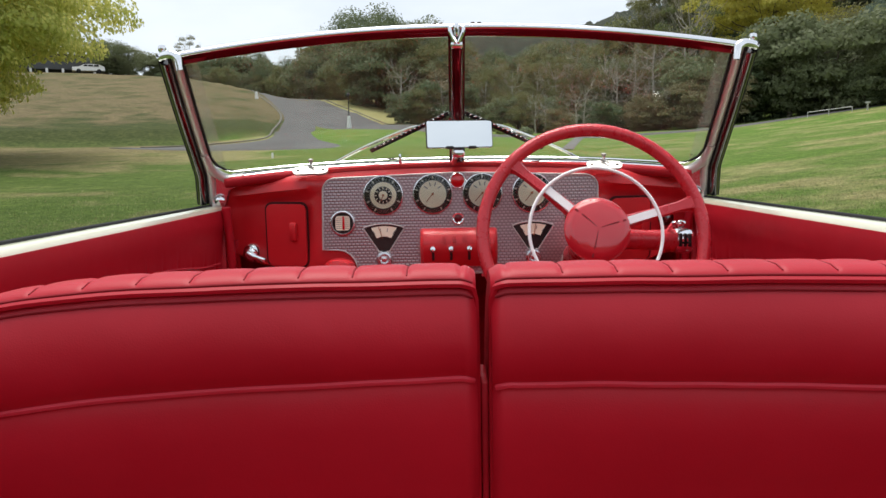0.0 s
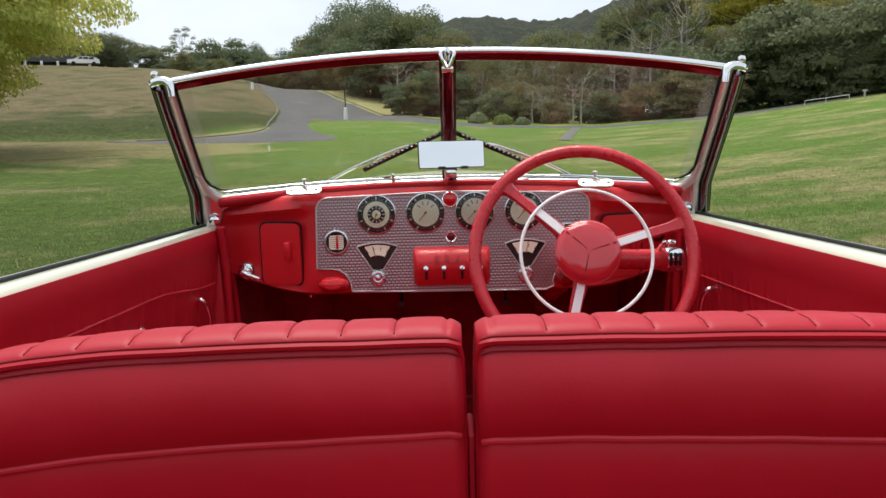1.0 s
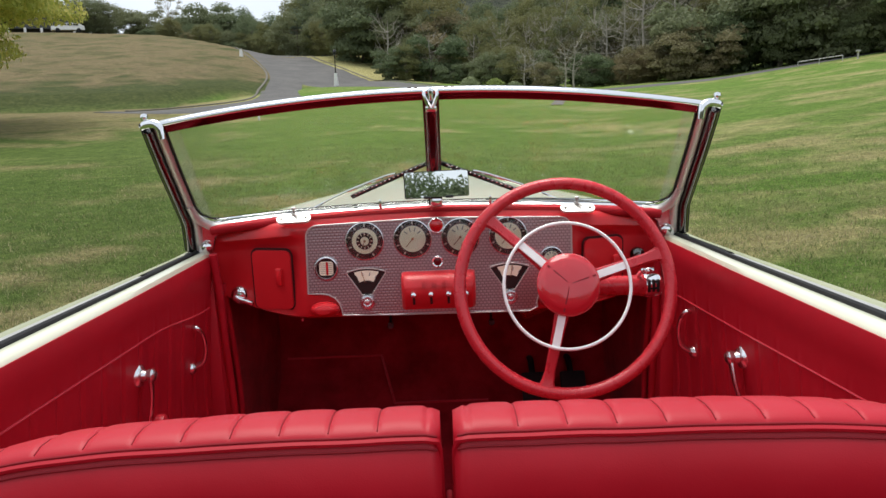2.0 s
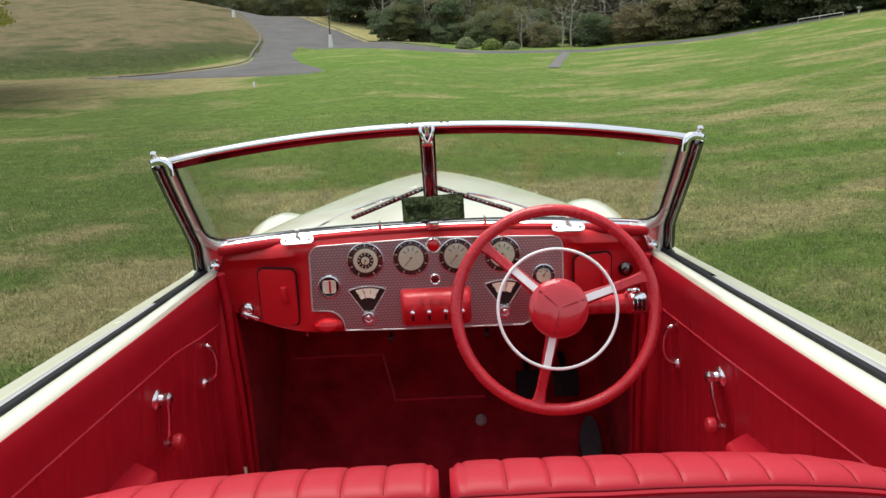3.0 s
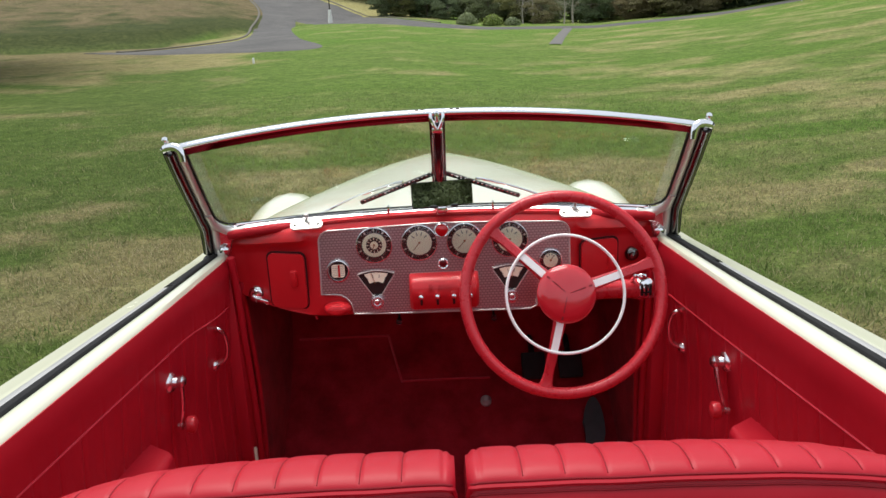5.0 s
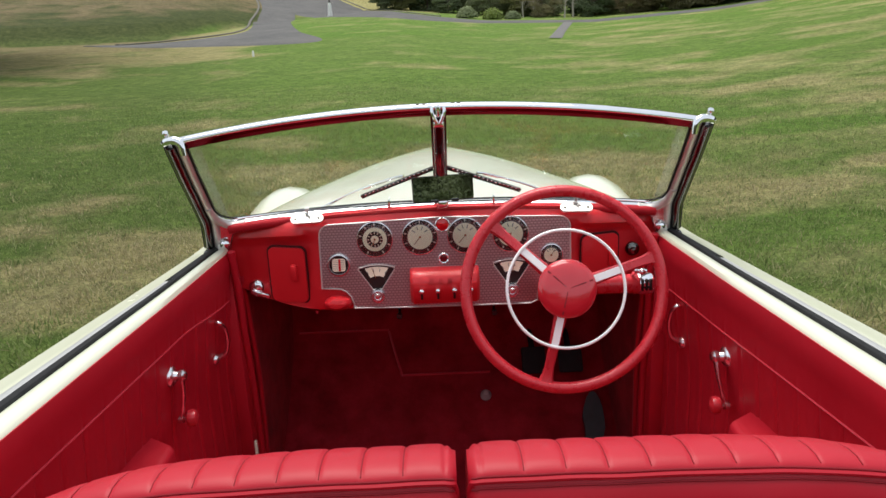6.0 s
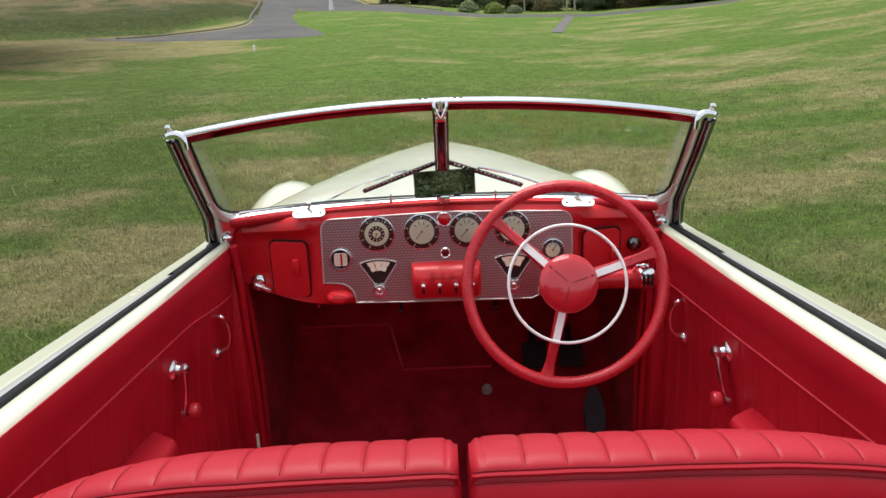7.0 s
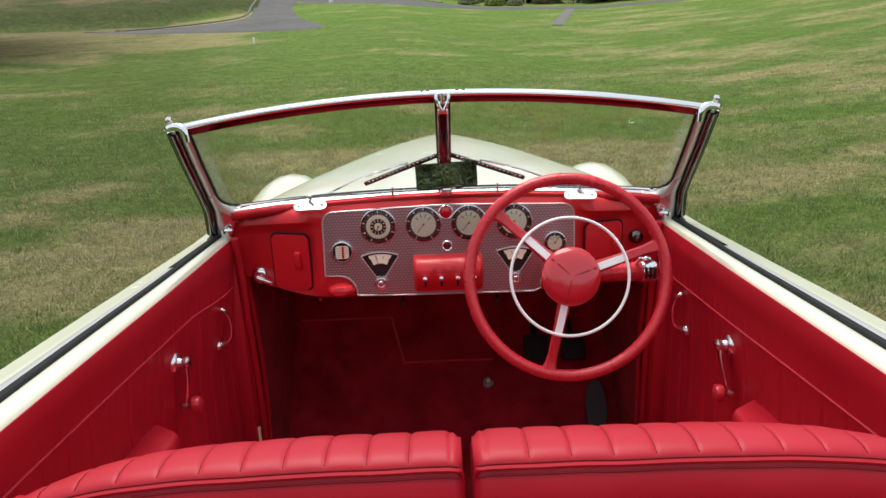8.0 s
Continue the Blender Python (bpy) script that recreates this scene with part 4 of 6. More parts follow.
for s in (-1, 1):
    bm = bmesh.new()
    loft(bm, skin_rows(s, 0.272, 1.628, 30, 0.26))
    solid(bm, -0.012)
    door = part("door", bm, CREAM, car, "closed cream door with red leather lining")
    # cream capping next to the cabin, black slot for the glass, outer capping
    bm = bmesh.new()
    loft(bm, strip_rows(s, -1.0, 1.655, 50, [(0.0, -0.02), (0.01, -0.004), (0.07, 0.004), (0.18, 0.007), (0.33, 0.0065), (0.39, 0.004), (0.40, -0.03)]))
    solid(bm, 0.003)
    part("capping", bm, CREAM, door, "cream door-top capping")
    bm = bmesh.new()
    loft(bm, strip_rows(s, -1.0, 1.42, 50, [(0.39, -0.006), (0.40, 0.0055), (0.43, 0.009), (0.50, 0.010), (0.56, 0.0085), (0.58, 0.006), (0.59, 0.000), (0.60, -0.03)]))
    loft(bm, strip_rows(s, 1.42, 1.65, 12, [(0.39, -0.006), (0.40, 0.0055), (0.43, 0.009), (0.50, 0.010), (0.70, 0.008), (0.78, 0.004), (0.84, -0.003), (0.85, -0.03)]))
    part("window_slot", bm, RUBBER, door, "black rubber-lined window slot")
    bm = bmesh.new()
    loft(bm, strip_rows(s, -1.0, 1.41, 40, [(0.585, -0.004), (0.59, 0.0055), (0.63, 0.007), (0.73, 0.006), (0.80, 0.002), (0.81, -0.012)]), ring=True, caps=True)
    part("glass_channel", bm, RAIL, door, "grey metal glass channel")
    bm = bmesh.new()
    tube(bm, [(s * (inner(y) + 0.825 * (crown(y) - inner(y))), y, belt(y) - 0.0055) for y in [-0.98 + 0.1 * i for i in range(24)]], 0.0022, 6)
    part("channel_seal", bm, RUBBER, door, "thin black seal beside the glass channel")
    # leather lining with its roll at the top
    bm = bmesh.new()
    rows = []
    for i in range(300):
        y = 0.25 + 1.385 * i / 299
        pleat = abs(((y - 0.30) / 0.062) % 1.0 - 0.5) * 2
        line = []
        for j in range(34):
            f = j / 33
            z = belt(y) - 0.004 - 0.80 * f
            seam_z = SEAM_LINE(y, s)
            out = lining(y, z)
            if z < seam_z:
                out += 0.005 * max(0.0, 1 - (1 - pleat) * 4.5) ** 1.5 - 0.0012 * math.sin(math.pi * pleat / 2)
            line.append((s * out, y, z))
        rows.append(line)
    loft(bm, rows)
    solid(bm, 0.004)
    part("lining", bm, DOOR_LEATHER, door, "red leather door lining with vertical pleats")
    bm = bmesh.new()
    tube(bm, [(s * (lining(y, SEAM_LINE(y, s)) - 0.0055), y, SEAM_LINE(y, s)) for y in [0.27 + 0.05 * i for i in range(28)]], 0.0018, 6)
    part("piping", bm, PIPING, door, "thin red piping line")
    # pull handle: a bowed chrome loop on two round feet
    bm = bmesh.new()
    py = 1.528 if s < 0 else 1.508
    x0 = lining(py, 0.9) - 0.004
    loop = curve([(s * (x0 + 0.004), py + 0.004, 0.952), (s * (x0 - 0.018), py - 0.006, 0.956), (s * (x0 - 0.026), py + 0.004, 0.937), (s * (x0 - 0.028), py + 0.009, 0.905), (s * (x0 - 0.020), py + 0.008, 0.875), (s * (x0 + 0.004), py + 0.006, 0.860)], 26)
    tube(bm, loop, 0.0056, 10, scale=[1.25 - 0.5 * math.sin(math.pi * i / 25) for i in range(26)])
    for zz in (0.953, 0.860):
        lathe(bm, [(0.0, 0.0), (0.0145, 0.0), (0.0135, 0.006), (0.008, 0.012), (0.0, 0.014)], (s * (x0 + 0.008), py + 0.005, zz), (-s, 0, 0), 18)
    part("pull_handle", bm, SATIN, door, "bowed chrome pull handle")
    # window crank: a round boss, a slim straight arm and a red knob
    hub_z, end_y, end_z = (0.937, 1.283, 0.842) if s < 0 else (0.928, 1.250, 0.838)
    cx = lining(1.29, hub_z) - 0.001
    ex = lining(end_y, end_z)
    bm = bmesh.new()
    lathe(bm, [(0.0, -0.004), (0.0225, -0.004), (0.0225, 0.002), (0.019, 0.008), (0.012, 0.011), (0.010, 0.018), (0.013, 0.021), (0.013, 0.028), (0.008, 0.033), (0.0, 0.034)], (s * cx, 1.290, hub_z), (-s, 0, 0), 26)
    top, low = Vector((s * (cx - 0.024), 1.289, hub_z)), Vector((s * (ex - 0.026), end_y, end_z))
    sweep(bm, [top.lerp(low, f) + Vector((-s * 0.004 * math.sin(math.pi * f), 0, 0)) for f in [i / 9 for i in range(10)]], disc_outline(0.0062, 10, 0.6), up=(s, 0, 0), scale=[1.25 - 0.55 * i / 9 for i in range(10)])
    lathe(bm, [(0.0, -0.006), (0.007, -0.005), (0.0075, 0.004), (0.0, 0.008)], low, (-s, 0, 0), 14)
    part("window_crank", bm, SATIN, door, "chrome window crank")
    bm = bmesh.new()
    lathe(bm, [(0.0, 0.0), (0.008, 0.001), (0.0165, 0.006), (0.018, 0.014), (0.0165, 0.021), (0.008, 0.025), (0.0, 0.026)], low + Vector((-s * 0.006, 0.006, -0.001)), (-s, 0.12, 0), 20)
    part("crank_knob", bm, WHEEL_RED, door, "round red crank knob")
    # padded armrest with a square front end
    bm = bmesh.new()
    rows = []
    for i in range(9):
        f = i / 8
        pad = 1 - 0.10 * max(0.0, (f - 0.9) / 0.1) - 0.10 * max(0.0, (0.1 - f) / 0.1)
        rows.append([(s * (0.562 + dx * pad), 0.80 + 0.385 * f + 0.6 * dx * f, 0.812 + dz * pad) for dx, dz in [(p[0], p[1]) for p in rounded(-0.042, 0.042, -0.045, 0.045, 0.014, 3)]])
    loft(bm, rows, ring=True, caps=True)
    part("armrest", bm, LEATHER, door, "padded red armrest")

# ---- windscreen ----
def rake(z):
    """Forward place of the windscreen plane at a height."""
    return 1.645 + (1.418 - 1.645) * (z - 1.20) / (1.43 - 1.20)


def rail_z(x):
    return 1.434 - 0.042 * (abs(x) / 0.50) ** 2


def sill_z(x):
    return 1.198 - 0.026 * (abs(x) / 0.52) ** 2.2


EDGE_Z = (1.10, 1.17, 1.22, 1.30, 1.365, 1.395)
EDGE_X = (0.534, 0.5305, 0.527, 0.519, 0.512, 0.508)
EDGE_Y = (1.652, 1.634, 1.585, 1.500, 1.434, 1.404)


def edge(z, out=0.0, back=0.0, s=1):
    """A point beside the glass's side edge at a height."""
    return (s * (float(np.interp(z, EDGE_Z, EDGE_X)) + out), float(np.interp(z, EDGE_Z, EDGE_Y)) - back, z)


def glass_y(u, z):
    """Forward place of the bent glass: u is 0 at the centre and 1 at the side edge."""
    return rake(z) * (1 - u ** 2.5) + (float(np.interp(z, EDGE_Z, EDGE_Y)) + 0.006) * u ** 2.5


screen = empty("windscreen", car)
bm = bmesh.new()
line = [(x, 1.426 - 0.016 * (x / 0.5) ** 2, rail_z(x)) for x in [-0.516 + 1.032 * i / 40 for i in range(41)]]
sweep(bm, line, [(-0.014, 0.0008), (0.0128, 0.0008), (0.0135, 0.004), (0.012, 0.008), (0.008, 0.011), (0.0, 0.012), (-0.010, 0.008), (-0.015, 0.003)], up=(0, -0.1, 1))
part("top_rail", bm, CHROME, screen, "bowed chrome top rail")
# Lower rail face, split off so its dark reflections sit in the colour.
bm = bmesh.new()
sweep(bm, line, [(-0.013, -0.010), (-0.002, -0.0125), (0.0084, -0.0125), (0.0090, -0.0115), (0.0124, 0.0006), (-0.013, 0.0006)], up=(0, -0.1, 1))
part("glass_rail", bm, RAIL_CHROME, screen, "darkened chrome channel under the top rail, holding the glass")
bm = bmesh.new()
line = [(-0.498 + 0.996 * i / 40, 1.645, sill_z(-0.498 + 0.996 * i / 40) - 0.014) for i in range(41)]
sweep(bm, line, [(-0.008, -0.012), (0.018, -0.012), (0.0195, -0.009), (0.016, -0.005), (0.003, 0.008), (-0.004, 0.010), (-0.010, 0.004)], up=(0, 0, 1))
part("bottom_rail", bm, CHROME, screen, "chrome bottom rail")
bm = bmesh.new()
line = [(-0.490 + 0.98 * i / 40, 1.648, sill_z(-0.490 + 0.98 * i / 40) + 0.0005) for i in range(41)]
tube(bm, line, 0.0032, 8)
part("seal", bm, RUBBER, screen, "black rubber glass seal")
LEVELS = [1.395 - (1.395 - 1.105) * i / 23 for i in range(24)]
for s in (-1, 1):
    # glass frame stile, rounded into the bottom rail
    bm = bmesh.new()
    sweep(bm, [edge(z, 0.0105, 0.004, s) for z in LEVELS], [(0.0095 * math.cos(radians(a)), -0.003 + 0.0085 * math.sin(radians(a))) for a in range(-30, 211, 20)], up=(0, -1, -0.75))
    part("stile", bm, PLATE, screen, "chrome glass-frame stile")
    bm = bmesh.new()
    pts = [edge(z, -0.001, 0.002, s) for z in LEVELS if z > 1.205] + [(s * 0.520, 1.612, 1.190), (s * 0.506, 1.634, 1.180), (s * 0.488, 1.647, 1.1765)]
    tube(bm, pts, 0.0030, 8)
    part("stile_seal", bm, RUBBER, screen, "black rubber glass seal")
    bm = bmesh.new()
    sweep(bm, [edge(z, 0.0215, 0.006, s) for z in LEVELS], [(-0.0035, -0.006), (0.0035, -0.006), (0.0035, 0.002), (-0.0035, 0.002)], up=(0, -1, -0.75))
    part("groove", bm, RUBBER, screen, "dark groove between stile and post")
    # rounded corner that carries the bottom rail up into the stile
    bm = bmesh.new()
    bend = curve([(s * 0.470, 1.640, sill_z(0.470) - 0.016), (s * 0.497, 1.640, 1.158), (s * 0.518, 1.632, 1.166), (s * 0.5335, 1.612, 1.184), (s * 0.5375, 1.586, 1.214)], 18)
    tube(bm, bend, 0.0115, 12, scale=[1.0 - 0.22 * i / 17 for i in range(18)])
    part("corner", bm, PLATE, screen, "rounded chrome frame corner")
    # gusset where the stile meets the sill
    bm = bmesh.new()
    g = [(s * 0.532, 1.640, 1.172), (s * 0.505, 1.646, 1.168), (s * 0.475, 1.647, 1.166), (s * 0.475, 1.647, 1.150), (s * 0.512, 1.650, 1.135), (s * 0.520, 1.650, 1.085), (s * 0.546, 1.640, 1.090), (s * 0.545, 1.632, 1.160)]
    loft(bm, [[Vector(p) for p in g], [Vector(p) + Vector((0, 0.014, 0)) for p in g]], ring=True, caps=True)
    bmesh.ops.bevel(bm, geom=bm.edges[:], offset=0.003, segments=2, affect="EDGES")
    part("gusset", bm, SATIN, screen, "chrome corner gusset")
    bm = bmesh.new()
    lathe(bm, [(0.0, 0.0), (0.011, 0.0), (0.012, 0.004), (0.008, 0.009), (0.0, 0.011)], (s * 0.526, 1.640, 1.113), (0, -1, 0.1), 18)
    part("screw", bm, CHROME, screen, "round chrome screw")
    # outer post
    bm = bmesh.new()
    sweep(bm, [edge(z, 0.0300 + 0.001 * i / 23, 0.012, s) for i, z in enumerate(LEVELS[1:])], [(0.010 * math.cos(radians(a)), -0.004 + 0.0125 * math.sin(radians(a))) for a in range(-30, 211, 20)], up=(0, -1, -0.75))
    part("post", bm, DARK_CHROME, screen, "chrome windscreen post")
    bm = bmesh.new()
    tube(bm, [edge(z, 0.0405 + 0.001 * i / 23, 0.006, s) for i, z in enumerate(LEVELS)], 0.0036, 8)
    part("post_seal", bm, RUBBER, screen, "black rubber post seal")
    bm = bmesh.new()
    box(bm, (s * 0.563, 1.634, 1.092), (0.026, 0.026, 0.020), 0.006)
    part("post_foot", bm, DARK_CHROME, screen, "chrome post foot")
    # clamp at the top corner with its knob
    bm = bmesh.new()
    pts = curve([(s * 0.550, 1.402, 1.389), (s * 0.541, 1.400, 1.394), (s * 0.524, 1.397, 1.396), (s * 0.512, 1.393, 1.388), (s * 0.508, 1.390, 1.366)], 22)
    sweep(bm, pts, [(0.0130 * math.cos(radians(a)), 0.0085 * math.sin(radians(a))) for a in range(0, 360, 30)], up=(0, -1, 0.3), scale=[0.36 + 0.28 * math.sin(math.pi * (0.2 + 0.7 * i / 21)) for i in range(22)])
    part("clamp", bm, CHROME, screen, "curled chrome corner clamp")
    bm = bmesh.new()
    lathe(bm, [(0.0, -0.008), (0.0045, -0.008), (0.004, 0.004), (0.0068, 0.008), (0.0076, 0.013), (0.0055, 0.018), (0.0, 0.0195)], (s * 0.545, 1.410, 1.396), (0, 0, 1), 16)
    part("knob", bm, CHROME, screen, "small round chrome knob")
    # pane
    bm = bmesh.new()
    rows = []
    for i in range(17):
        u = 0.014 + (1 - 0.014) * i / 16
        col = []
        for j in range(9):
            x0 = u * 0.515
            zt, zb = rail_z(x0) - 0.003, sill_z(x0) + 0.002
            zb += 0.016 * max(0.0, (u - 0.93) / 0.07) ** 2
            z = zb + (zt - zb) * j / 8
            col.append((s * u * float(np.interp(z, EDGE_Z, EDGE_X)), glass_y(u, z), z))
        rows.append(col)
    loft(bm, rows)
    solid(bm, 0.005)
    pane = part("pane", bm, GLASS, screen, "clear windscreen pane")
    pane.visible_shadow = False
    bm = bmesh.new()
    rows = []
    for u in (0.952, 0.968, 0.984, 0.998):
        col = []
        for j in range(9):
            zt, zb = rail_z(u * 0.515) - 0.010, sill_z(u * 0.515) + 0.010
            z = zb + (zt - zb) * j / 8
            col.append((s * u * float(np.interp(z, EDGE_Z, EDGE_X)), glass_y(u, z) - 0.0012, z))
        rows.append(col)
    loft(bm, rows)
    part("pane_edge", bm, PALE_EDGE, pane, "pale half-clear strip along the glass edge")
    bm = bmesh.new()
    rows = []
    for i in range(15):
        u = 0.030 + 0.955 * i / 14
        col = []
        for j in range(9):
            zt, zb = rail_z(u * 0.515) - 0.005, sill_z(u * 0.515) + 0.006
            z = zb + (zt - zb) * j / 8
            col.append((s * u * float(np.interp(z, EDGE_Z, EDGE_X)), glass_y(u, z) + 0.009, z))
        rows.append(col)
    loft(bm, rows)
    film = part("dust_film", bm, FILM, pane, "thin film of dust on the glass")
    film.visible_shadow = False
# centre pillar with its top clamp
bm = bmesh.new()
pts = [(0, rake(z) - 0.008, z) for z in [1.19 + 0.235 * i / 9 for i in range(10)]]
sweep(bm, pts, [(-0.0125 * math.cos(radians(a)), -0.002 + 0.0105 * math.sin(radians(a))) for a in range(0, 181, 15)], up=(0, -1, -0.5))
part("centre_pillar", bm, RAIL_CHROME, screen, "chrome centre pillar")
bm = bmesh.new()
sweep(bm, pts, [(-0.0160, -0.006), (-0.0160, -0.0035), (-0.0150, -0.0022), (0.0150, -0.0022), (0.0160, -0.0035), (0.0160, -0.006)], up=(0, -1, -0.5))
part("pillar_flange", bm, DARK_CHROME, screen, "flat chrome flange behind the centre pillar")
bm = bmesh.new()
for s in (-1, 1):
    sweep(bm, curve([(s * 0.011, 1.412, 1.440), (s * 0.0125, 1.406, 1.434), (s * 0.011, 1.404, 1.425), (s * 0.003, 1.404, 1.408)], 10), disc_outline(0.0034, 8), up=(0.3, 1, 0.2))
lathe(bm, [(0.0, -0.012), (0.006, -0.012), (0.0065, 0.008), (0.004, 0.012), (0.0, 0.013)], (0, 1.414, 1.431), (0, -0.2, 1), 14)
box(bm, (0, 1.412, 1.404), (0.022, 0.010, 0.012), 0.003)
part("centre_clamp", bm, CHROME, screen, "chrome centre clamp")
for x in (-0.040, -0.028, 0.030, 0.042, -0.445, 0.445):
    bm = bmesh.new()
    box(bm, (x, 1.419, rail_z(x) + 0.0108), (0.007, 0.006, 0.003), 0.001)
    part("stamped_mark", bm, GREY, screen, "tiny worn stamped mark")
for s in (-1, 1):
    bm = bmesh.new()
    box(bm, (s * 0.124, 1.634, 1.196), (0.006, 0.018, 0.022), 0.002)
    part("clip", bm, CHROME, screen, "small clip on the bottom rail")
    # wiper parked up against the centre pillar
    wiper = empty("wiper", car)
    bm = bmesh.new()
    lathe(bm, [(0.0, 0.0), (0.008, 0.0), (0.008, 0.012), (0.0, 0.015)], (s * 0.298, 1.690, 1.170), (0, 0.4, 1), 12)
    arm = [(s * 0.298, 1.690, 1.180), (s * 0.205, 1.664, 1.224), (s * 0.115, 1.632, 1.258), (s * 0.085, 1.618, 1.266)]
    tube(bm, curve(arm, 14), 0.0034, 8)
    part("arm", bm, CHROME, wiper, "slim chrome wiper arm")
    bm = bmesh.new()
    a, b = Vector((s * 0.188, rake(1.218) + 0.013, 1.216)), Vector((s * 0.016, rake(1.291) + 0.012, 1.290))
    sweep(bm, [a, a.lerp(b, 0.5), b], [(-0.002, -0.0045), (0.002, -0.0045), (0.004, 0.0045), (-0.004, 0.0045)], up=(0, -0.4, 1))
    part("blade", bm, RUBBER, wiper, "black rubber wiper blade")
    for i in range(16):
        bm = bmesh.new()
        c = a.lerp(b, 0.06 + 0.0575 * i)
        box(bm, (c.x, c.y - 0.005, c.z + 0.0022), (0.0048, 0.003, 0.0034), 0.0008)
        part("blade_clip", bm, CHROME, wiper, "small bright blade clip")

# rear-view mirror on its stem
mirror = empty("rear_view_mirror", car)
mirror.matrix_basis = pose(0.005, 1.553, 1.2455, -7.6, 0, 11.0) @ Matrix.Identity(4)
bm = bmesh.new()
plate(bm, rounded(-0.070, 0.070, -0.0285, 0.0285, 0.004), 0.006, (0, 0.0006, 0))
part("back", bm, BLACK, mirror, "thin dark mirror back")
bm = bmesh.new()
plate(bm, rounded(-0.0685, 0.0685, -0.027, 0.027, 0.003), 0.002, (0, -0.0016, 0))
part("mirror_glass", bm, MIRROR, mirror, "flat mirror glass")
for x in (-0.022, 0.026):
    bm = bmesh.new()
    box(bm, (x, -0.001, -0.028), (0.016, 0.008, 0.006), 0.0015)
    part("clip", bm, BLACK, mirror)
bm = bmesh.new()
tube(bm, curve([(0.0, 0.008, -0.010), (0.0, 0.022, -0.022), (0.0, 0.034, -0.034), (0.0, 0.075, -0.050)], 14), 0.006, 10)
box(bm, (0.0, 0.016, -0.036), (0.026, 0.012, 0.022), 0.004)
part("stem", bm, CHROME, mirror, "chrome mirror stem")

# ---- dashboard ----
def face_y(x):
    a = abs(x)
    return 1.594 + 0.070 * max(0.0, (a - 0.295) / 0.215) ** 1.35


def dash_low(x):
    a = abs(x)
    return 0.944 + 0.040 * max(0.0, (a - 0.30) / 0.20) ** 1.7


LEAN = math.tan(radians(5.0))


def dash_row(x):
    y, low = face_y(x), dash_low(x)
    pocket = 0.018 * ease((abs(x) - 0.305) / 0.03) * ease((0.520 - abs(x)) / 0.03)
    roll = [(y + 0.080, 1.186), (y + 0.050, 1.190), (y + 0.026, 1.186), (y + 0.010, 1.178), (y + 0.002, 1.166)]
    drop = 0.030 * (abs(x) / 0.5) ** 2
    row = [(x, yy, zz - drop) for yy, zz in roll]
    row += [(x, y - 0.001, 1.150 - drop), (x, y + pocket * 0.5, 1.140 - drop), (x, y + pocket, 1.128 - drop)]
    row += [(x, y + pocket * (1 - 0.5 * f), 1.12 - drop + (low + 0.02 - 1.12 + drop) * f) for f in (0.0, 0.25, 0.5, 0.75, 1.0)]
    row += [(x, y + 0.004, low + 0.006), (x, y + 0.014, low), (x, y + 0.05, low + 0.008), (x, y + 0.12, low + 0.04)]
    lean = LEAN * ease((0.345 - abs(x)) / 0.035)
    return [(a, b + lean * max(0.0, c - 0.95) * (b < y + 0.019), c) for a, b, c in row]


bm = bmesh.new()
loft(bm, [dash_row(-0.522 + 1.044 * i / 72) for i in range(73)])
dash = part("dashboard", bm, DASH_RED, car, "glossy red painted metal dashboard")

# a rim of leather-covered padding between dash and windscreen
bm = bmesh.new()
line = [(-0.51 + 1.02 * i / 40, 1.634, sill_z(-0.51 + 1.02 * i / 40) - 0.022) for i in range(41)]
tube(bm, line, 0.012, 10)
part("top_trim", bm, TRIM_RED, dash, "red trim roll under the windscreen")

# glove box lids
for s in (-1, 1):
    x0, x1 = (-0.428, -0.335) if s < 0 else (0.335, 0.428)
    yy = 1.646
    turn = Matrix.Rotation(radians(15 * s), 3, "Z")
    lid = rounded(-0.047, 0.047, -0.070, 0.066, 0.014)
    bm = bmesh.new()
    plate(bm, lid, 0.014, (s * 0.383 - s * 0.006, yy - 0.031, 1.037), turn)
    bmesh.ops.bevel(bm, geom=[e for e in bm.edges if e.calc_length() < 0.2 and len(e.link_faces) == 2 and e.calc_face_angle(0) > 1.2], offset=0.003, segments=2, affect="EDGES")
    part("glove_box_lid", bm, DASH_RED, dash, "red glove box lid")
    # Larger dark plate behind the lid, painted as the shade in its gap.
    bm = bmesh.new()
    plate(bm, rounded(-0.0515, 0.0515, -0.0745, 0.0705, 0.017), 0.004, (s * 0.383 - s * 0.006, yy - 0.0255, 1.037), turn)
    part("glove_box_gap_shade", bm, GAP_SHADE, dash, "dark plate standing for the shaded gap round the lid")
    bm = bmesh.new()
    c = Vector((s * 0.383, yy - 0.034, 1.035)) + turn @ Vector((0.024, 0, 0.008))
    box(bm, c, (0.016, 0.012, 0.040), 0.004, turn)
    part("glove_box_catch", bm, DASH_RED, dash, "red catch of the lid")

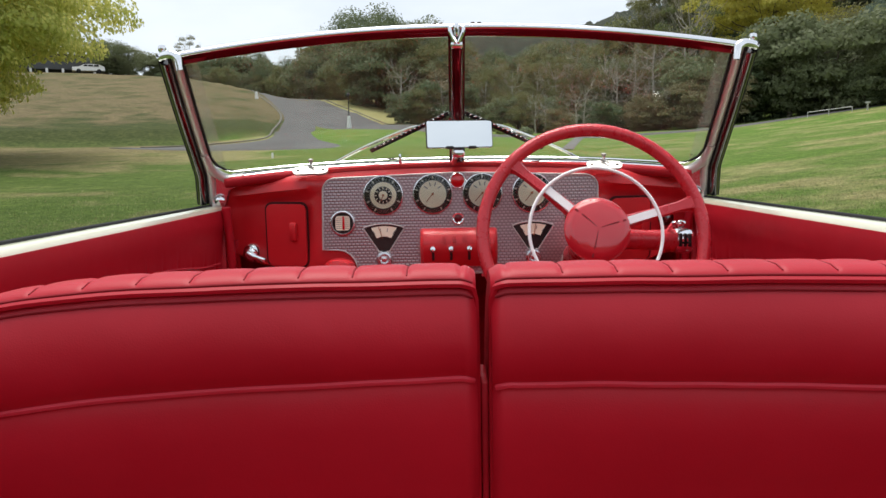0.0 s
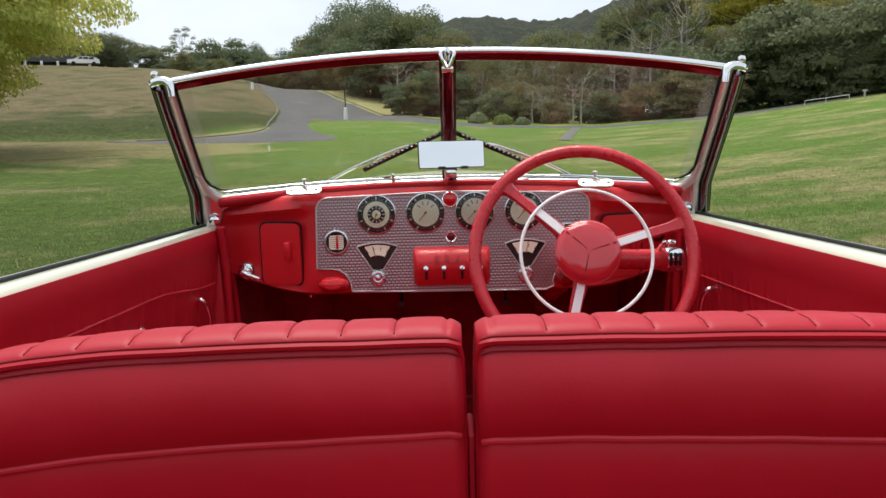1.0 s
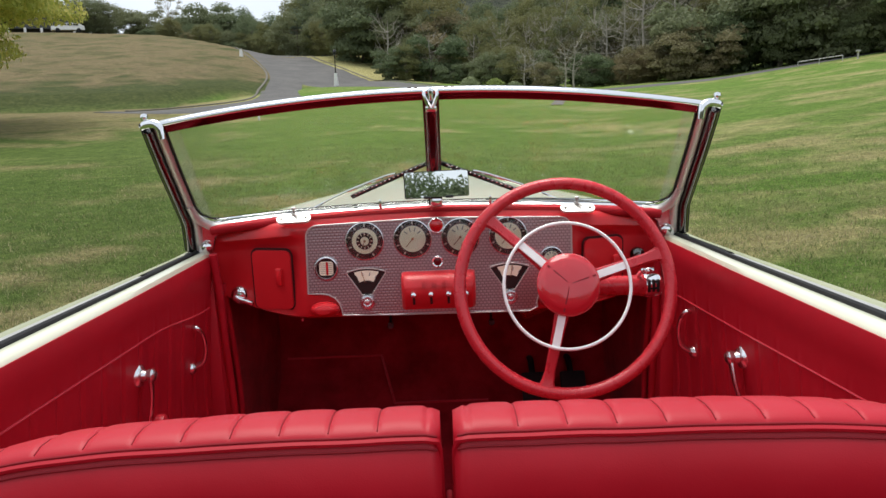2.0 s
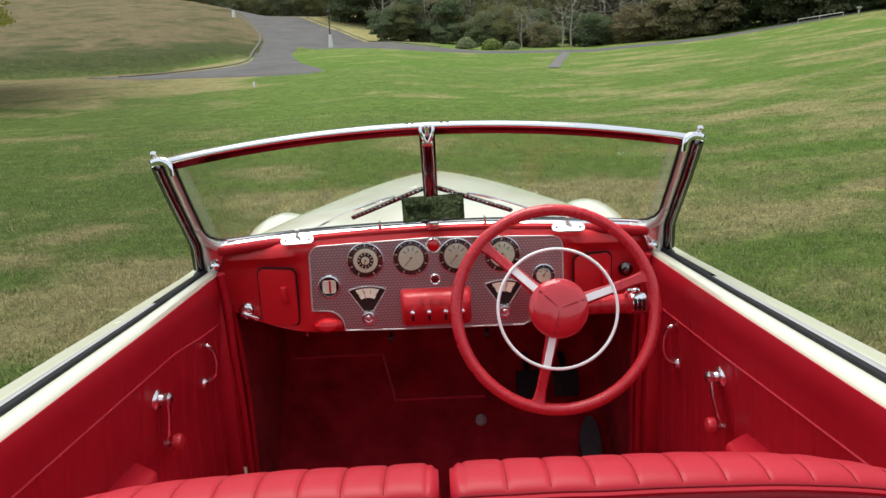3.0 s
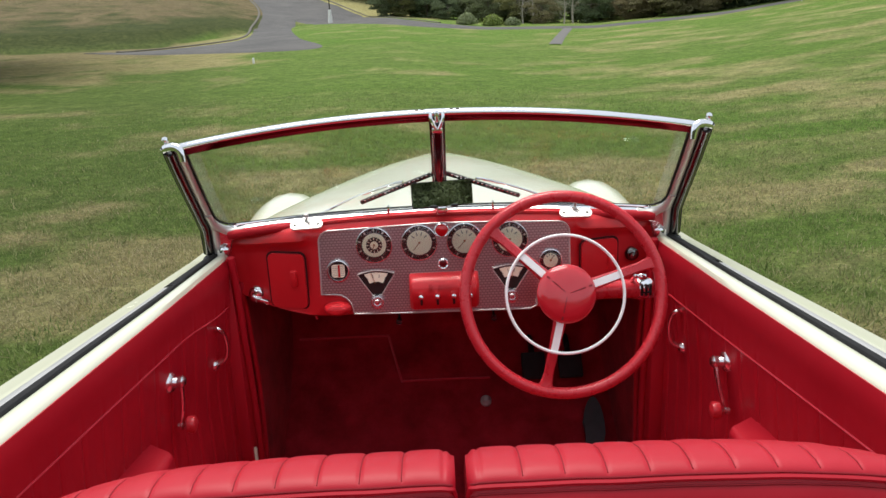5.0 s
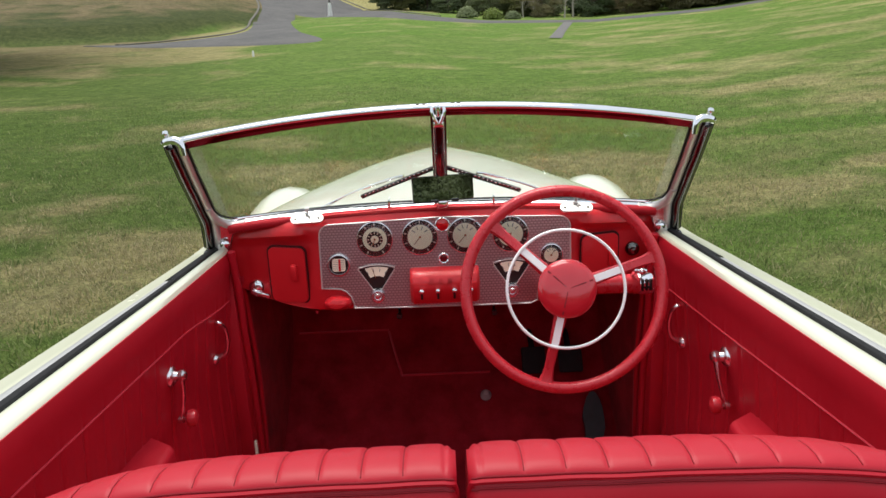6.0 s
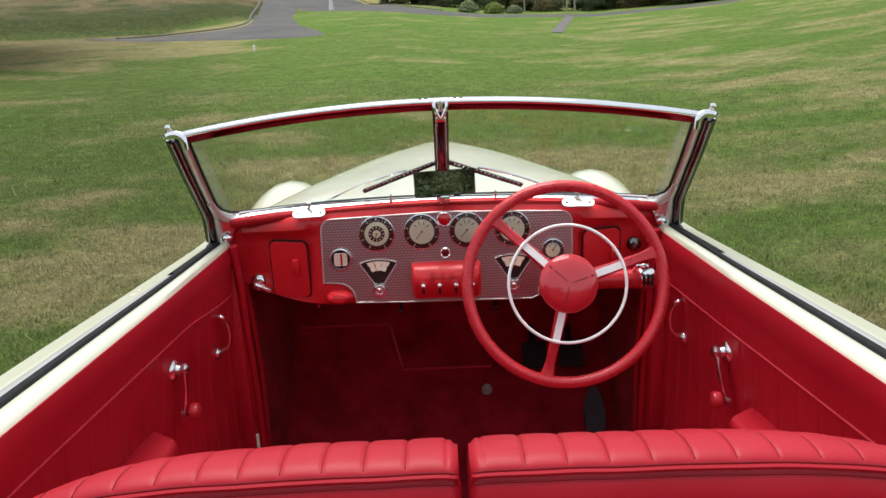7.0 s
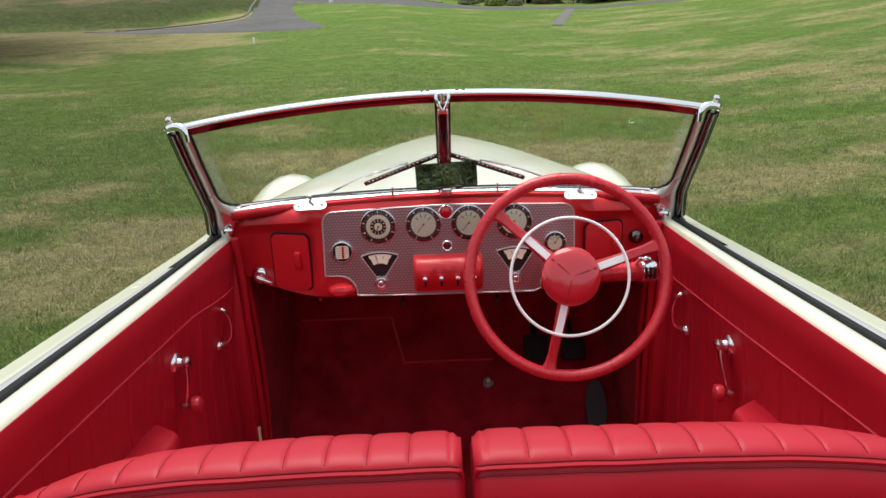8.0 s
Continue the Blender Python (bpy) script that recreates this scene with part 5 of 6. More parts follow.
# instrument panel of woven metal, bright edged
panel = empty("instrument_panel", car)
panel.matrix_basis = Matrix.Translation((0, 1.5885, 0.95)) @ Matrix.Rotation(radians(-5.0), 4, "X") @ Matrix.Translation((0, -1.5885, -0.95))
OUT = []
for (cx, cz, r, a0, a1) in ((0.276, 1.131, 0.026, 0, 90), (-0.266, 1.132, 0.026, 90, 180)):
    for i in range(7):
        t = radians(a0 + (a1 - a0) * i / 6)
        OUT.append((cx + r * math.cos(t), cz + r * math.sin(t)))
OUT[7:7] = [(0.14, 1.162), (0.0, 1.166), (-0.14, 1.162)]
OUT += [(-0.294, 1.004), (-0.262, 1.003)] + [(-0.262 + 0.042 * math.sin(radians(t)), 0.961 + 0.042 * math.cos(radians(t))) for t in (20, 40, 60, 80)] + [(-0.219, 0.953), (-0.1, 0.950), (0.1, 0.948), (0.205, 0.947)]
OUT += [(0.222, 0.955)] + [(0.262 - 0.042 * math.sin(radians(t)), 0.961 + 0.042 * math.cos(radians(t))) for t in (80, 60, 40, 20)] + [(0.262, 1.003), (0.302, 1.004)]
bm = bmesh.new()
plate(bm, OUT, 0.006, (0, 1.5885, 0))
part("woven_plate", bm, WEAVE, panel, "bright basket-woven metal plate", smooth=False)
bm = bmesh.new()
tube(bm, [(x, 1.5875, z) for x, z in OUT], 0.0018, 6, closed=True, up=(0, 1, 0))
part("edge_bead", bm, PLATE, panel, "thin bright edge bead")


def ticks(bm, c, r0, r1, a0, a1, n, w, y):
    for i in range(n):
        a = radians(a0 + (a1 - a0) * i / (n - 1))
        m = Matrix.Rotation(-a + math.pi / 2, 3, "Y")
        box(bm, (c[0] + 0.5 * (r0 + r1) * math.cos(a), y, c[1] + 0.5 * (r0 + r1) * math.sin(a)), (w, 0.0006, r1 - r0), 0, m)


def gauge(c, r, kind, needle):
    """A round dial with a bright bezel, dark ring, pale centre and a needle at an angle."""
    x, z = c
    y = 1.5885
    ax = (0, -1, 0)
    bm = bmesh.new()
    lathe(bm, [(r, -0.004), (r + 0.0003, 0.003), (r - 0.0008, 0.0055), (r - 0.0024, 0.006), (r - 0.0034, 0.004), (r - 0.0036, -0.004)], (x, y, z), ax, 40)
    part("bezel", bm, SATIN, panel, "bright round bezel")
    bm = bmesh.new()
    lathe(bm, [(0.0, 0.0), (r - 0.003, 0.0), (r - 0.003, 0.0022), (0.0, 0.0022)], (x, y, z), ax, 36)
    part("dial_ring", bm, BLACK, panel, "dark dial ring")
    pale = {"clock": 0.66, "speed": 0.68, "small": 0.62}[kind] * r
    bm = bmesh.new()
    lathe(bm, [(0.0, 0.0), (pale, 0.0), (pale, 0.0032), (0.0, 0.0032)], (x, y, z), ax, 36)
    part("dial", bm, DIAL, panel, "aged cream dial")
    bm = bmesh.new()
    ticks(bm, c, pale + 0.0012, pale + 0.0030, -60, 240, 25 if kind != "small" else 9, 0.0006, y - 0.0026)
    ticks(bm, c, pale + 0.0042, r - 0.0048, -60, 240, 9 if kind != "small" else 5, 0.0030 if kind != "small" else 0.0018, y - 0.0026)
    part("scale", bm, MARKS, panel, "pale scale marks and worn numerals")
    if kind == "clock":
        bm = bmesh.new()
        lathe(bm, [(0.0, 0.0), (r * 0.44, 0.0), (r * 0.44, 0.0042), (0.0, 0.0042)], (x, y, z), ax, 32)
        part("inner_ring", bm, BLACK, panel, "dark inner chapter ring")
        bm = bmesh.new()
        ticks(bm, c, r * 0.30, r * 0.42, 0, 330, 12, 0.0016, y - 0.0046)
        lathe(bm, [(0.0, 0.0), (r * 0.22, 0.0), (r * 0.22, 0.0048), (0.0, 0.0048)], (x, y, z), ax, 24)
        part("chapter_marks", bm, DIAL, panel, "pale hour marks")
    else:
        bm = bmesh.new()
        ticks(bm, (x, z + 0.004), pale * 0.45, pale * 0.75, 35, 145, 4, 0.0022, y - 0.0036)
        part("numerals", bm, GREY, panel, "faint unreadable numerals")
    bm = bmesh.new()
    a = radians(needle)
    long = r * (0.62 if kind != "clock" else 0.34)
    m = Matrix.Rotation(-a + math.pi / 2, 3, "Y")
    box(bm, (x + 0.36 * long * math.cos(a), y - 0.0055, z + 0.36 * long * math.sin(a)), (0.0016, 0.0008, long), 0, m)
    lathe(bm, [(0.0, 0.0045), (0.0028, 0.0045), (0.002, 0.0068), (0.0, 0.007)], (x, y, z), ax, 12)
    part("needle", bm, NEEDLE, panel, "thin brown needle")
    bm = bmesh.new()
    rr = r - 0.003
    lathe(bm, [(rr, 0.006), (rr * 0.8, 0.0085), (rr * 0.5, 0.0105), (rr * 0.2, 0.0118), (0.0, 0.012), (0.0, 0.0112), (rr * 0.5, 0.0097), (rr, 0.0052)], (x, y, z), ax, 32)
    g = part("dial_glass", bm, DIAL_GLASS, panel, "slightly domed glass")
    g.visible_shadow = False


gauge((-0.161, 1.1195), 0.0435, "clock", 250)
gauge((-0.054, 1.1205), 0.0435, "speed", 230)
gauge((0.053, 1.1205), 0.0435, "speed", 228)
gauge((0.160, 1.1195), 0.0435, "speed", 230)
gauge((0.256, 1.064), 0.0280, "small", 60)


def strip_gauge():
    """The small round gauge with a lined face and a red bar."""
    x, z, y, r, ax = -0.250, 1.061, 1.5885, 0.0275, (0, -1, 0)
    bm = bmesh.new()
    lathe(bm, [(r, -0.004), (r + 0.0005, 0.004), (r - 0.001, 0.0065), (r - 0.003, 0.007), (r - 0.004, -0.004)], (x, y, z), ax, 36)
    part("bezel", bm, SATIN, panel, "bright round bezel")
    bm = bmesh.new()
    lathe(bm, [(0.0, 0.0), (r - 0.005, 0.0), (r - 0.005, 0.0022), (0.0, 0.0022)], (x, y, z), ax, 30)
    part("dial_ring", bm, BLACK, panel, "dark dial ring")
    bm = bmesh.new()
    plate(bm, rounded(-0.0155, 0.0155, -0.0155, 0.0155, 0.006), 0.001, (x, y - 0.0034, z))
    part("dial", bm, DIAL, panel, "aged cream dial")
    bm = bmesh.new()
    for i in range(6):
        box(bm, (x, y - 0.0037, z - 0.011 + 0.0044 * i), (0.028, 0.0005, 0.0009))
    part("scale", bm, GREY, panel, "fine grey lines")
    bm = bmesh.new()
    box(bm, (x + 0.002, y - 0.0044, z), (0.0048, 0.001, 0.029), 0.0004)
    part("needle", bm, JEWEL, panel, "upright red bar")


strip_gauge()


def fan_gauge(x, needle):
    y, z = 1.5885, 1.050
    arc = [(x + 0.0435 * t, z + 0.008 * (1 - (t * 1.0) ** 2)) for t in (-1, -0.66, -0.33, 0, 0.33, 0.66, 1)]
    edge = arc[::-1] + [(x - 0.043, z - 0.004), (x - 0.0115, 0.9985), (x + 0.0115, 0.9985), (x + 0.043, z - 0.004)]
    bm = bmesh.new()
    plate(bm, edge, 0.004, (0, y - 0.002, 0))
    part("dial_ring", bm, BLACK, panel, "dark fan-shaped dial", smooth=False)
    bm = bmesh.new()
    tube(bm, [(a, y - 0.004, b) for a, b in edge], 0.0015, 6, closed=True, up=(0, 1, 0))
    part("bezel", bm, PLATE, panel, "bright fan-shaped bezel")
    bm = bmesh.new()
    inn = [(x + 0.028 * t, z + 0.0035 - 0.004 * t * t) for t in (1, 0.5, 0, -0.5, -1)] + [(x - 0.0155, z - 0.023), (x - 0.006, z - 0.0195), (x + 0.006, z - 0.0195), (x + 0.0155, z - 0.023)]
    plate(bm, inn, 0.001, (0, y - 0.0036, 0))
    part("dial", bm, DIAL, panel, "aged cream dial", smooth=False)
    bm = bmesh.new()
    ticks(bm, (x, z - 0.045), 0.036, 0.044, 58, 122, 4, 0.0014, y - 0.0040)
    part("scale", bm, GREY, panel, "faint scale marks")
    bm = bmesh.new()
    a = radians(needle)
    box(bm, (x + 0.024 * math.cos(a), y - 0.0046, z - 0.045 + 0.036 * math.sin(a)), (0.0012, 0.0007, 0.026), 0, Matrix.Rotation(-a + math.pi / 2, 3, "Y"))
    part("needle", bm, NEEDLE, panel, "thin brown needle")
    bm = bmesh.new()
    lathe(bm, [(0.0175, -0.002), (0.018, 0.004), (0.016, 0.008), (0.013, 0.004), (0.011, 0.003), (0.009, 0.010), (0.006, 0.014), (0.0, 0.015)], (x, y - 0.001, 0.982), (0, -1, 0), 26)
    part("knob", bm, SATIN, panel, "round chrome knob")


fan_gauge(-0.161, 108)
fan_gauge(0.161, 80)

for z, r, fat, glass in ((1.148, 0.0170, 0.007, JEWEL), (1.067, 0.0125, 0.003, DARK_JEWEL)):
    bm = bmesh.new()
    lathe(bm, [(r, -0.002), (r + 0.0008, 0.004), (r - 0.001, 0.006), (r - 0.0035, 0.004), (r - 0.0035, -0.002)], (0, 1.588, z), (0, -1, 0), 28)
    part("lamp_bezel", bm, CHROME, panel, "bright ring")
    bm = bmesh.new()
    lathe(bm, [(r - 0.002, -0.001), (r - 0.0025, fat * 0.6), (r * 0.6, fat), (0.0, fat * 1.15)], (0, 1.588, z), (0, -1, 0), 24)
    part("lamp_lens", bm, glass, panel, "red glass lens")

# radio control box with four levers
bm = bmesh.new()
prof = [(1.604, 1.047), (1.566, 1.046), (1.552, 1.036), (1.546, 1.018), (1.545, 1.000), (1.550, 0.982), (1.560, 0.968), (1.600, 0.966)]
loft(bm, [[(x, yy + pinch, zz + (1.006 - zz) * pinch * 4) for yy, zz in prof] for x, pinch in [(-0.082, 0.012), (-0.079, 0.005), (-0.074, 0.0)] + [(-0.074 + 0.148 * i / 8, 0.0) for i in range(1, 9)] + [(0.079, 0.005), (0.082, 0.012)]], caps=True)
radio = part("control_box", bm, DASH_RED, car, "rounded red control box with chrome levers")
bm = bmesh.new()
for g in (-0.032, -0.010, 0.012):
    for dx in (-0.004, 0.0, 0.004):
        box(bm, (g + dx, 1.5495, 1.026), (0.0012, 0.010, 0.016), 0.0004, Matrix.Rotation(radians(-20), 3, "X"))
part("grille_ribs", bm, DASH_RED, radio, "faint raised ribs")
for x in (-0.0545, -0.0165, 0.0215, 0.0590):
    # Dark bar on the box face, coloured as a slot in shade.
    bm = bmesh.new()
    box(bm, (x, 1.5450, 0.996), (0.0055, 0.004, 0.026), 0.001)
    part("slot", bm, GAP_SHADE, radio, "dark bar standing for the shaded lever slot")
    bm = bmesh.new()
    lathe(bm, [(0.0, 0.0), (0.0035, 0.0), (0.003, 0.010), (0.0065, 0.014), (0.0072, 0.019), (0.005, 0.024), (0.0, 0.025)], (x, 1.5465, 1.004), (0, -0.9, 0.25), 14)
    part("lever", bm, CHROME, radio, "small chrome lever knob")

# pull knob at the end of the dash, key lock on the other
bm = bmesh.new()
c = (-0.463, 1.658, 0.992)
lathe(bm, [(0.0, -0.01), (0.023, -0.01), (0.024, 0.002), (0.020, 0.010), (0.012, 0.015), (0.012, 0.030), (0.0, 0.033)], c, (0.1, -1, 0), 26)
box(bm, (c[0] + 0.012, c[1] - 0.031, c[2] - 0.006), (0.050, 0.013, 0.014), 0.006, Matrix.Rotation(radians(22), 3, "Y"))
part("pull_knob", bm, CHROME, dash, "chrome turning handle")
bm = bmesh.new()
c = (0.463, 1.650, 1.055)
lathe(bm, [(0.0, -0.01), (0.016, -0.01), (0.017, 0.006), (0.012, 0.012), (0.008, 0.014), (0.007, 0.024), (0.0, 0.026)], c, (-0.1, -1, 0), 20)
part("lock", bm, DARK_CHROME, dash, "dark chrome lock")
for x in (-0.313, 0.052):
    bm = bmesh.new()
    lathe(bm, [(0.0, -0.004), (0.004, -0.003), (0.0045, 0.003), (0.0, 0.006)], (x, face_y(x) + 0.006, dash_low(x) - 0.002), (0, 0, -1), 12)
    part("screw", bm, CHROME, dash, "small chrome screw")
bm = bmesh.new()
lathe(bm, [(0.0, 0.03), (0.010, 0.028), (0.016, 0.018), (0.018, 0.0), (0.018, -0.02)], (-0.258, 1.590, 0.968), (0, -1, 0.2), 20)
for v in bm.verts:
    v.co.x = -0.258 + (v.co.x + 0.258) * 1.9
part("corner_boss", bm, DASH_RED, dash, "rounded red boss below the panel")

# windscreen catches: oval plates with a turning knob
for s in (-1, 1):
    catch = empty("screen_catch", car)
    cx, cy, cz = s * 0.316, 1.602, 1.1765
    turn = Matrix.Rotation(radians(-52), 3, "X") @ Matrix.Rotation(radians(2.0 * s), 3, "Y")
    bm = bmesh.new()
    plate(bm, rounded(-0.038, 0.038, -0.012, 0.012, 0.0115), 0.005, (cx, cy, cz), turn)
    part("plate", bm, PLATE, catch, "bright oval plate")
    bm = bmesh.new()
    lathe(bm, [(0.0, 0.0), (0.003, 0.0), (0.003, 0.009), (0.0055, 0.010), (0.0055, 0.014), (0.0, 0.016)], (cx, cy + 0.010, cz + 0.009), (0, -0.15, 1), 14)
    tube(bm, [(cx - 0.006, cy + 0.008, cz + 0.011), (cx + 0.003, cy + 0.003, cz + 0.008), (cx + 0.008, cy - 0.004, cz + 0.004)], 0.0022, 8)
    part("catch_knob", bm, RAIL, catch, "chrome turning catch")
    for dx in (-0.027, 0.027):
        bm = bmesh.new()
        lathe(bm, [(0.0, 0.0), (0.0035, 0.0), (0.0025, 0.002), (0.0, 0.0025)], Vector((cx, cy, cz)) + turn @ Vector((dx, -0.0003, 0)), turn @ Vector((0, -1, 0)), 10)
        part("screw", bm, GREY, catch)

# ---- steering wheel ----
AX = Vector((0, -0.943, 0.334)).normalized()
RIM_C = Vector((0.2520, 1.398, 1.049))
HUB_C = RIM_C + AX * 0.034
RIGHT = Vector((1, 0, 0))
UP = AX.cross(RIGHT).normalized()
if UP.z < 0:
    UP = -UP
steer = empty("steering_wheel", car)


def on_wheel(a, r, lift):
    return RIM_C + RIGHT * r * math.cos(radians(a)) + UP * r * math.sin(radians(a)) + AX * lift


bm = bmesh.new()
sweep(bm, [on_wheel(5 * i, 0.2090, 0.0) for i in range(72)], disc_outline(0.0125, 14), up=tuple(AX), closed=True)
part("rim", bm, WHEEL_RED, steer, "red wheel rim")
for a in (136, 17, -104):
    bm = bmesh.new()
    line = [on_wheel(a, r, h) for r, h in ((0.030, 0.022), (0.070, 0.020), (0.120, 0.012), (0.170, 0.004), (0.190, 0.001), (0.205, 0.0))]
    wide = (1.25, 1.0, 0.85, 0.8, 1.0, 1.5)
    sweep(bm, line, [(-0.012, -0.006), (0.012, -0.006), (0.013, 0.0), (0.009, 0.006), (-0.009, 0.006), (-0.013, 0.0)], up=tuple(AX), scale=wide)
    part("spoke", bm, WHEEL_RED, steer, "red spoke")
    bm = bmesh.new()
    line = [on_wheel(a, r, h) for r, h in ((0.052, 0.031), (0.09, 0.027), (0.127, 0.0215))]
    sweep(bm, line, [(-0.0076, -0.002), (0.0076, -0.002), (0.0072, 0.0022), (-0.0072, 0.0022)], up=tuple(AX))
    part("spoke_insert", bm, ENAMEL, steer, "white strip on the spoke")
bm = bmesh.new()
sweep(bm, [on_wheel(5 * i, 0.1235, 0.025) for i in range(72)], disc_outline(0.0033, 10), up=tuple(AX), closed=True)
part("horn_ring", bm, ENAMEL, steer, "thin white horn ring")
bm = bmesh.new()
lathe(bm, [(0.040, -0.012), (0.060, -0.004), (0.0615, 0.004), (0.058, 0.010), (0.045, 0.0150), (0.025, 0.0180), (0.0, 0.0190)], tuple(HUB_C), tuple(AX), 44)
part("hub", bm, HUB_RED, steer, "domed red hub")
# Dark strips laid on the dome; the grooves' shade is in their colour.
bm = bmesh.new()
for a in (136, 17, -104):
    line = [on_wheel(a, r, h) for r, h in ((0.006, 0.0530), (0.03, 0.0515), (0.055, 0.0455))]
    sweep(bm, line, [(-0.0012, -0.004), (0.0012, -0.004), (0.0012, 0.0005), (-0.0012, 0.0005)], up=tuple(AX), scale=(0.4, 1.0, 1.6))
part("hub_line", bm, SEAM, steer, "fine dark strips standing for shaded grooves in the hub")
column = empty("steering_column", car)
bm = bmesh.new()
tube(bm, [tuple(HUB_C - AX * 0.006), tuple(HUB_C - AX * 0.20), tuple(HUB_C - AX * 0.75)], 0.027, 16)
part("tube", bm, WHEEL_RED, column, "red column tube")
bm = bmesh.new()
a, b = Vector((0.262, 1.445, 1.036)), Vector((0.428, 1.479, 1.025))
tube(bm, [a, a.lerp(b, 0.6), a.lerp(b, 0.86), b], 0.022, 16, scale=[1.0, 0.9, 0.95, 1.05])
part("selector_arm", bm, WHEEL_RED, column, "red arm to the gear selector")
d = (b - a).normalized()
bm = bmesh.new()
lathe(bm, [(0.0, -0.002), (0.024, -0.002), (0.0255, 0.004), (0.0255, 0.030), (0.022, 0.036), (0.0, 0.037)], tuple(b), tuple(d), 26)
part("selector_cap", bm, CHROME, column, "chrome gear selector housing")
bm = bmesh.new()
for dx in (0.008, 0.018, 0.028):
    c = b + d * dx
    box(bm, (c.x, c.y - 0.0235, c.z + 0.004), (0.0058, 0.008, 0.026), 0.001)
c = b + d * 0.018
box(bm, (c.x, c.y - 0.0235, c.z - 0.001), (0.024, 0.008, 0.005), 0.001)
part("selector_gate", bm, BLACK, column, "black selector gate slots")
bm = bmesh.new()
tube(bm, curve([(b.x - 0.012, b.y - 0.004, b.z + 0.020), (b.x - 0.006, b.y - 0.020, b.z + 0.036), (b.x + 0.006, b.y - 0.026, b.z + 0.036)], 8), 0.005, 8)
lathe(bm, [(0.0, -0.008), (0.007, -0.006), (0.008, 0.0), (0.006, 0.008), (0.0, 0.009)], (b.x + 0.006, b.y - 0.026, b.z + 0.036), (1, 0, 0), 12)
part("selector_lever", bm, CHROME, column, "small chrome lever")

# ---- front seats ----
def seat(s):
    """One front seat: a panelled back with a fluted roll on top."""
    thing = empty("front_seat", car)
    x_in, x_out = (-0.0010, 0.548) if s < 0 else (0.0140, 0.612)
    flute0, pitch = (0.0600, 0.0478) if s < 0 else (0.029, 0.0482)
    tilt, level = (0.0131, 0.947) if s < 0 else (0.007, 0.90)
    n = 300
    back = [(0.760, 0.22), (0.738, 0.45), (0.692, 0.70), (0.6600, 0.85), (0.6485, 0.92), (0.6450, 0.955), (0.6465, 0.980), (0.6495, 0.992), (0.6520, 0.9985), (0.6475, 1.005), (0.6440, 1.015), (0.6425, 1.028), (0.6428, 1.042), (0.6448, 1.056), (0.6478, 1.067), (0.6513, 1.076), (0.6550, 1.0840), (0.6590, 1.0900)]
    top = [(0.6590, 1.0900), (0.6600, 1.0960), (0.6640, 1.1010), (0.676, 1.1050), (0.694, 1.1060), (0.714, 1.1030), (0.735, 1.0950), (0.756, 1.0830), (0.775, 1.0660), (0.789, 1.0450), (0.799, 1.0180), (0.807, 0.975), (0.816, 0.91), (0.826, 0.80), (0.842, 0.62), (0.86, 0.45)]

    def fall(a):
        return -0.100 * math.exp(-max(0.0, x_out - a) / 0.090) - 0.012 * max(0.0, 1 - (a - x_in) / 0.016) ** 2

    def rows(section, fluted):
        out = []
        for i in range(n + 1):
            a = x_in + (x_out - x_in) * i / n
            edge_in, edge_out = max(0.0, 1 - (a - x_in) / 0.012), max(0.0, 1 - (x_out - a) / 0.040)
            pinch = 0.010 * edge_in ** 2 + 0.030 * edge_out ** 2
            row = []
            for j, (y, z) in enumerate(section):
                share = 0.62 + 0.38 * ease((y - 0.67) / 0.08)
                zz = z + fall(a) * share * min(1.0, max(0.0, (z - 0.2) / 0.85)) ** 2
                zz -= tilt * ease((z - 0.8) / 0.15) * ease((1.06 - z) / 0.05) * (a / 0.42 - level)
                yy = y + pinch * (1 if y < 0.735 else -1)
                if fluted and j > 1:
                    u = ((a - flute0) / pitch) % 1.0
                    gap = min(u, 1 - u) * pitch
                    deep = min(1.0, (j - 1) / 3.0) * (0.0030 * max(0.0, 1 - gap / 0.0055) ** 1.6 - 0.0008 * math.sin(math.pi * u))
                    v = Vector((yy - 0.735, zz - 1.0))
                    if z < 1.0:
                        v = Vector((1, 0))
                    v.normalize()
                    yy, zz = yy - v.x * deep, zz - v.y * deep
                wob = 0.0012 * noise.noise(Vector((s * a * 14, zz * 14, yy * 9)))
                row.append((s * a, yy + wob, zz + wob * 0.6))
            out.append(row)
        return out

    bm = bmesh.new()
    loft(bm, rows(back, False))
    part("back_panel", bm, LEATHER, thing, "smooth red leather seat back", sharp=60)
    bm = bmesh.new()
    loft(bm, rows(top, True))
    part("fluted_top", bm, LEATHER, thing, "fluted red leather top roll", sharp=60)
    for k in (0, n):
        bm = bmesh.new()
        bm.faces.new([bm.verts.new(p) for p in rows(back + top[1:], False)[k]])
        part("side", bm, LEATHER, thing, smooth=False)
    for (y, z), r, nm, mt in (((0.6570, 1.0930), 0.0034, "piping", LEATHER), ((0.6500, 0.9985), 0.0028, "piping", PIPING), ((0.6545, 1.0850), 0.0014, "seam", SEAM), ((0.6588, 1.0975), 0.0012, "seam", SEAM)):
        bm = bmesh.new()
        line = [Vector(r_[0]) for r_ in rows([(y, z)], False)][2:-2]
        if r > 0.003:
            e0, e1 = line[0], line[-1]
            line = [e0 + Vector((-s * 0.003, 0.010, -0.75)), e0 + Vector((-s * 0.0035, 0.006, -0.06)), e0 + Vector((-s * 0.0028, 0.003, -0.010))] + line + [e1 + Vector((s * 0.003, 0.006, -0.020)), e1 + Vector((s * 0.005, 0.014, -0.10)), e1 + Vector((s * 0.005, 0.018, -0.7))]
        tube(bm, line, r, 6)
        part(nm, bm, mt, thing)
    # stitched lines in the flutes
    i = 0
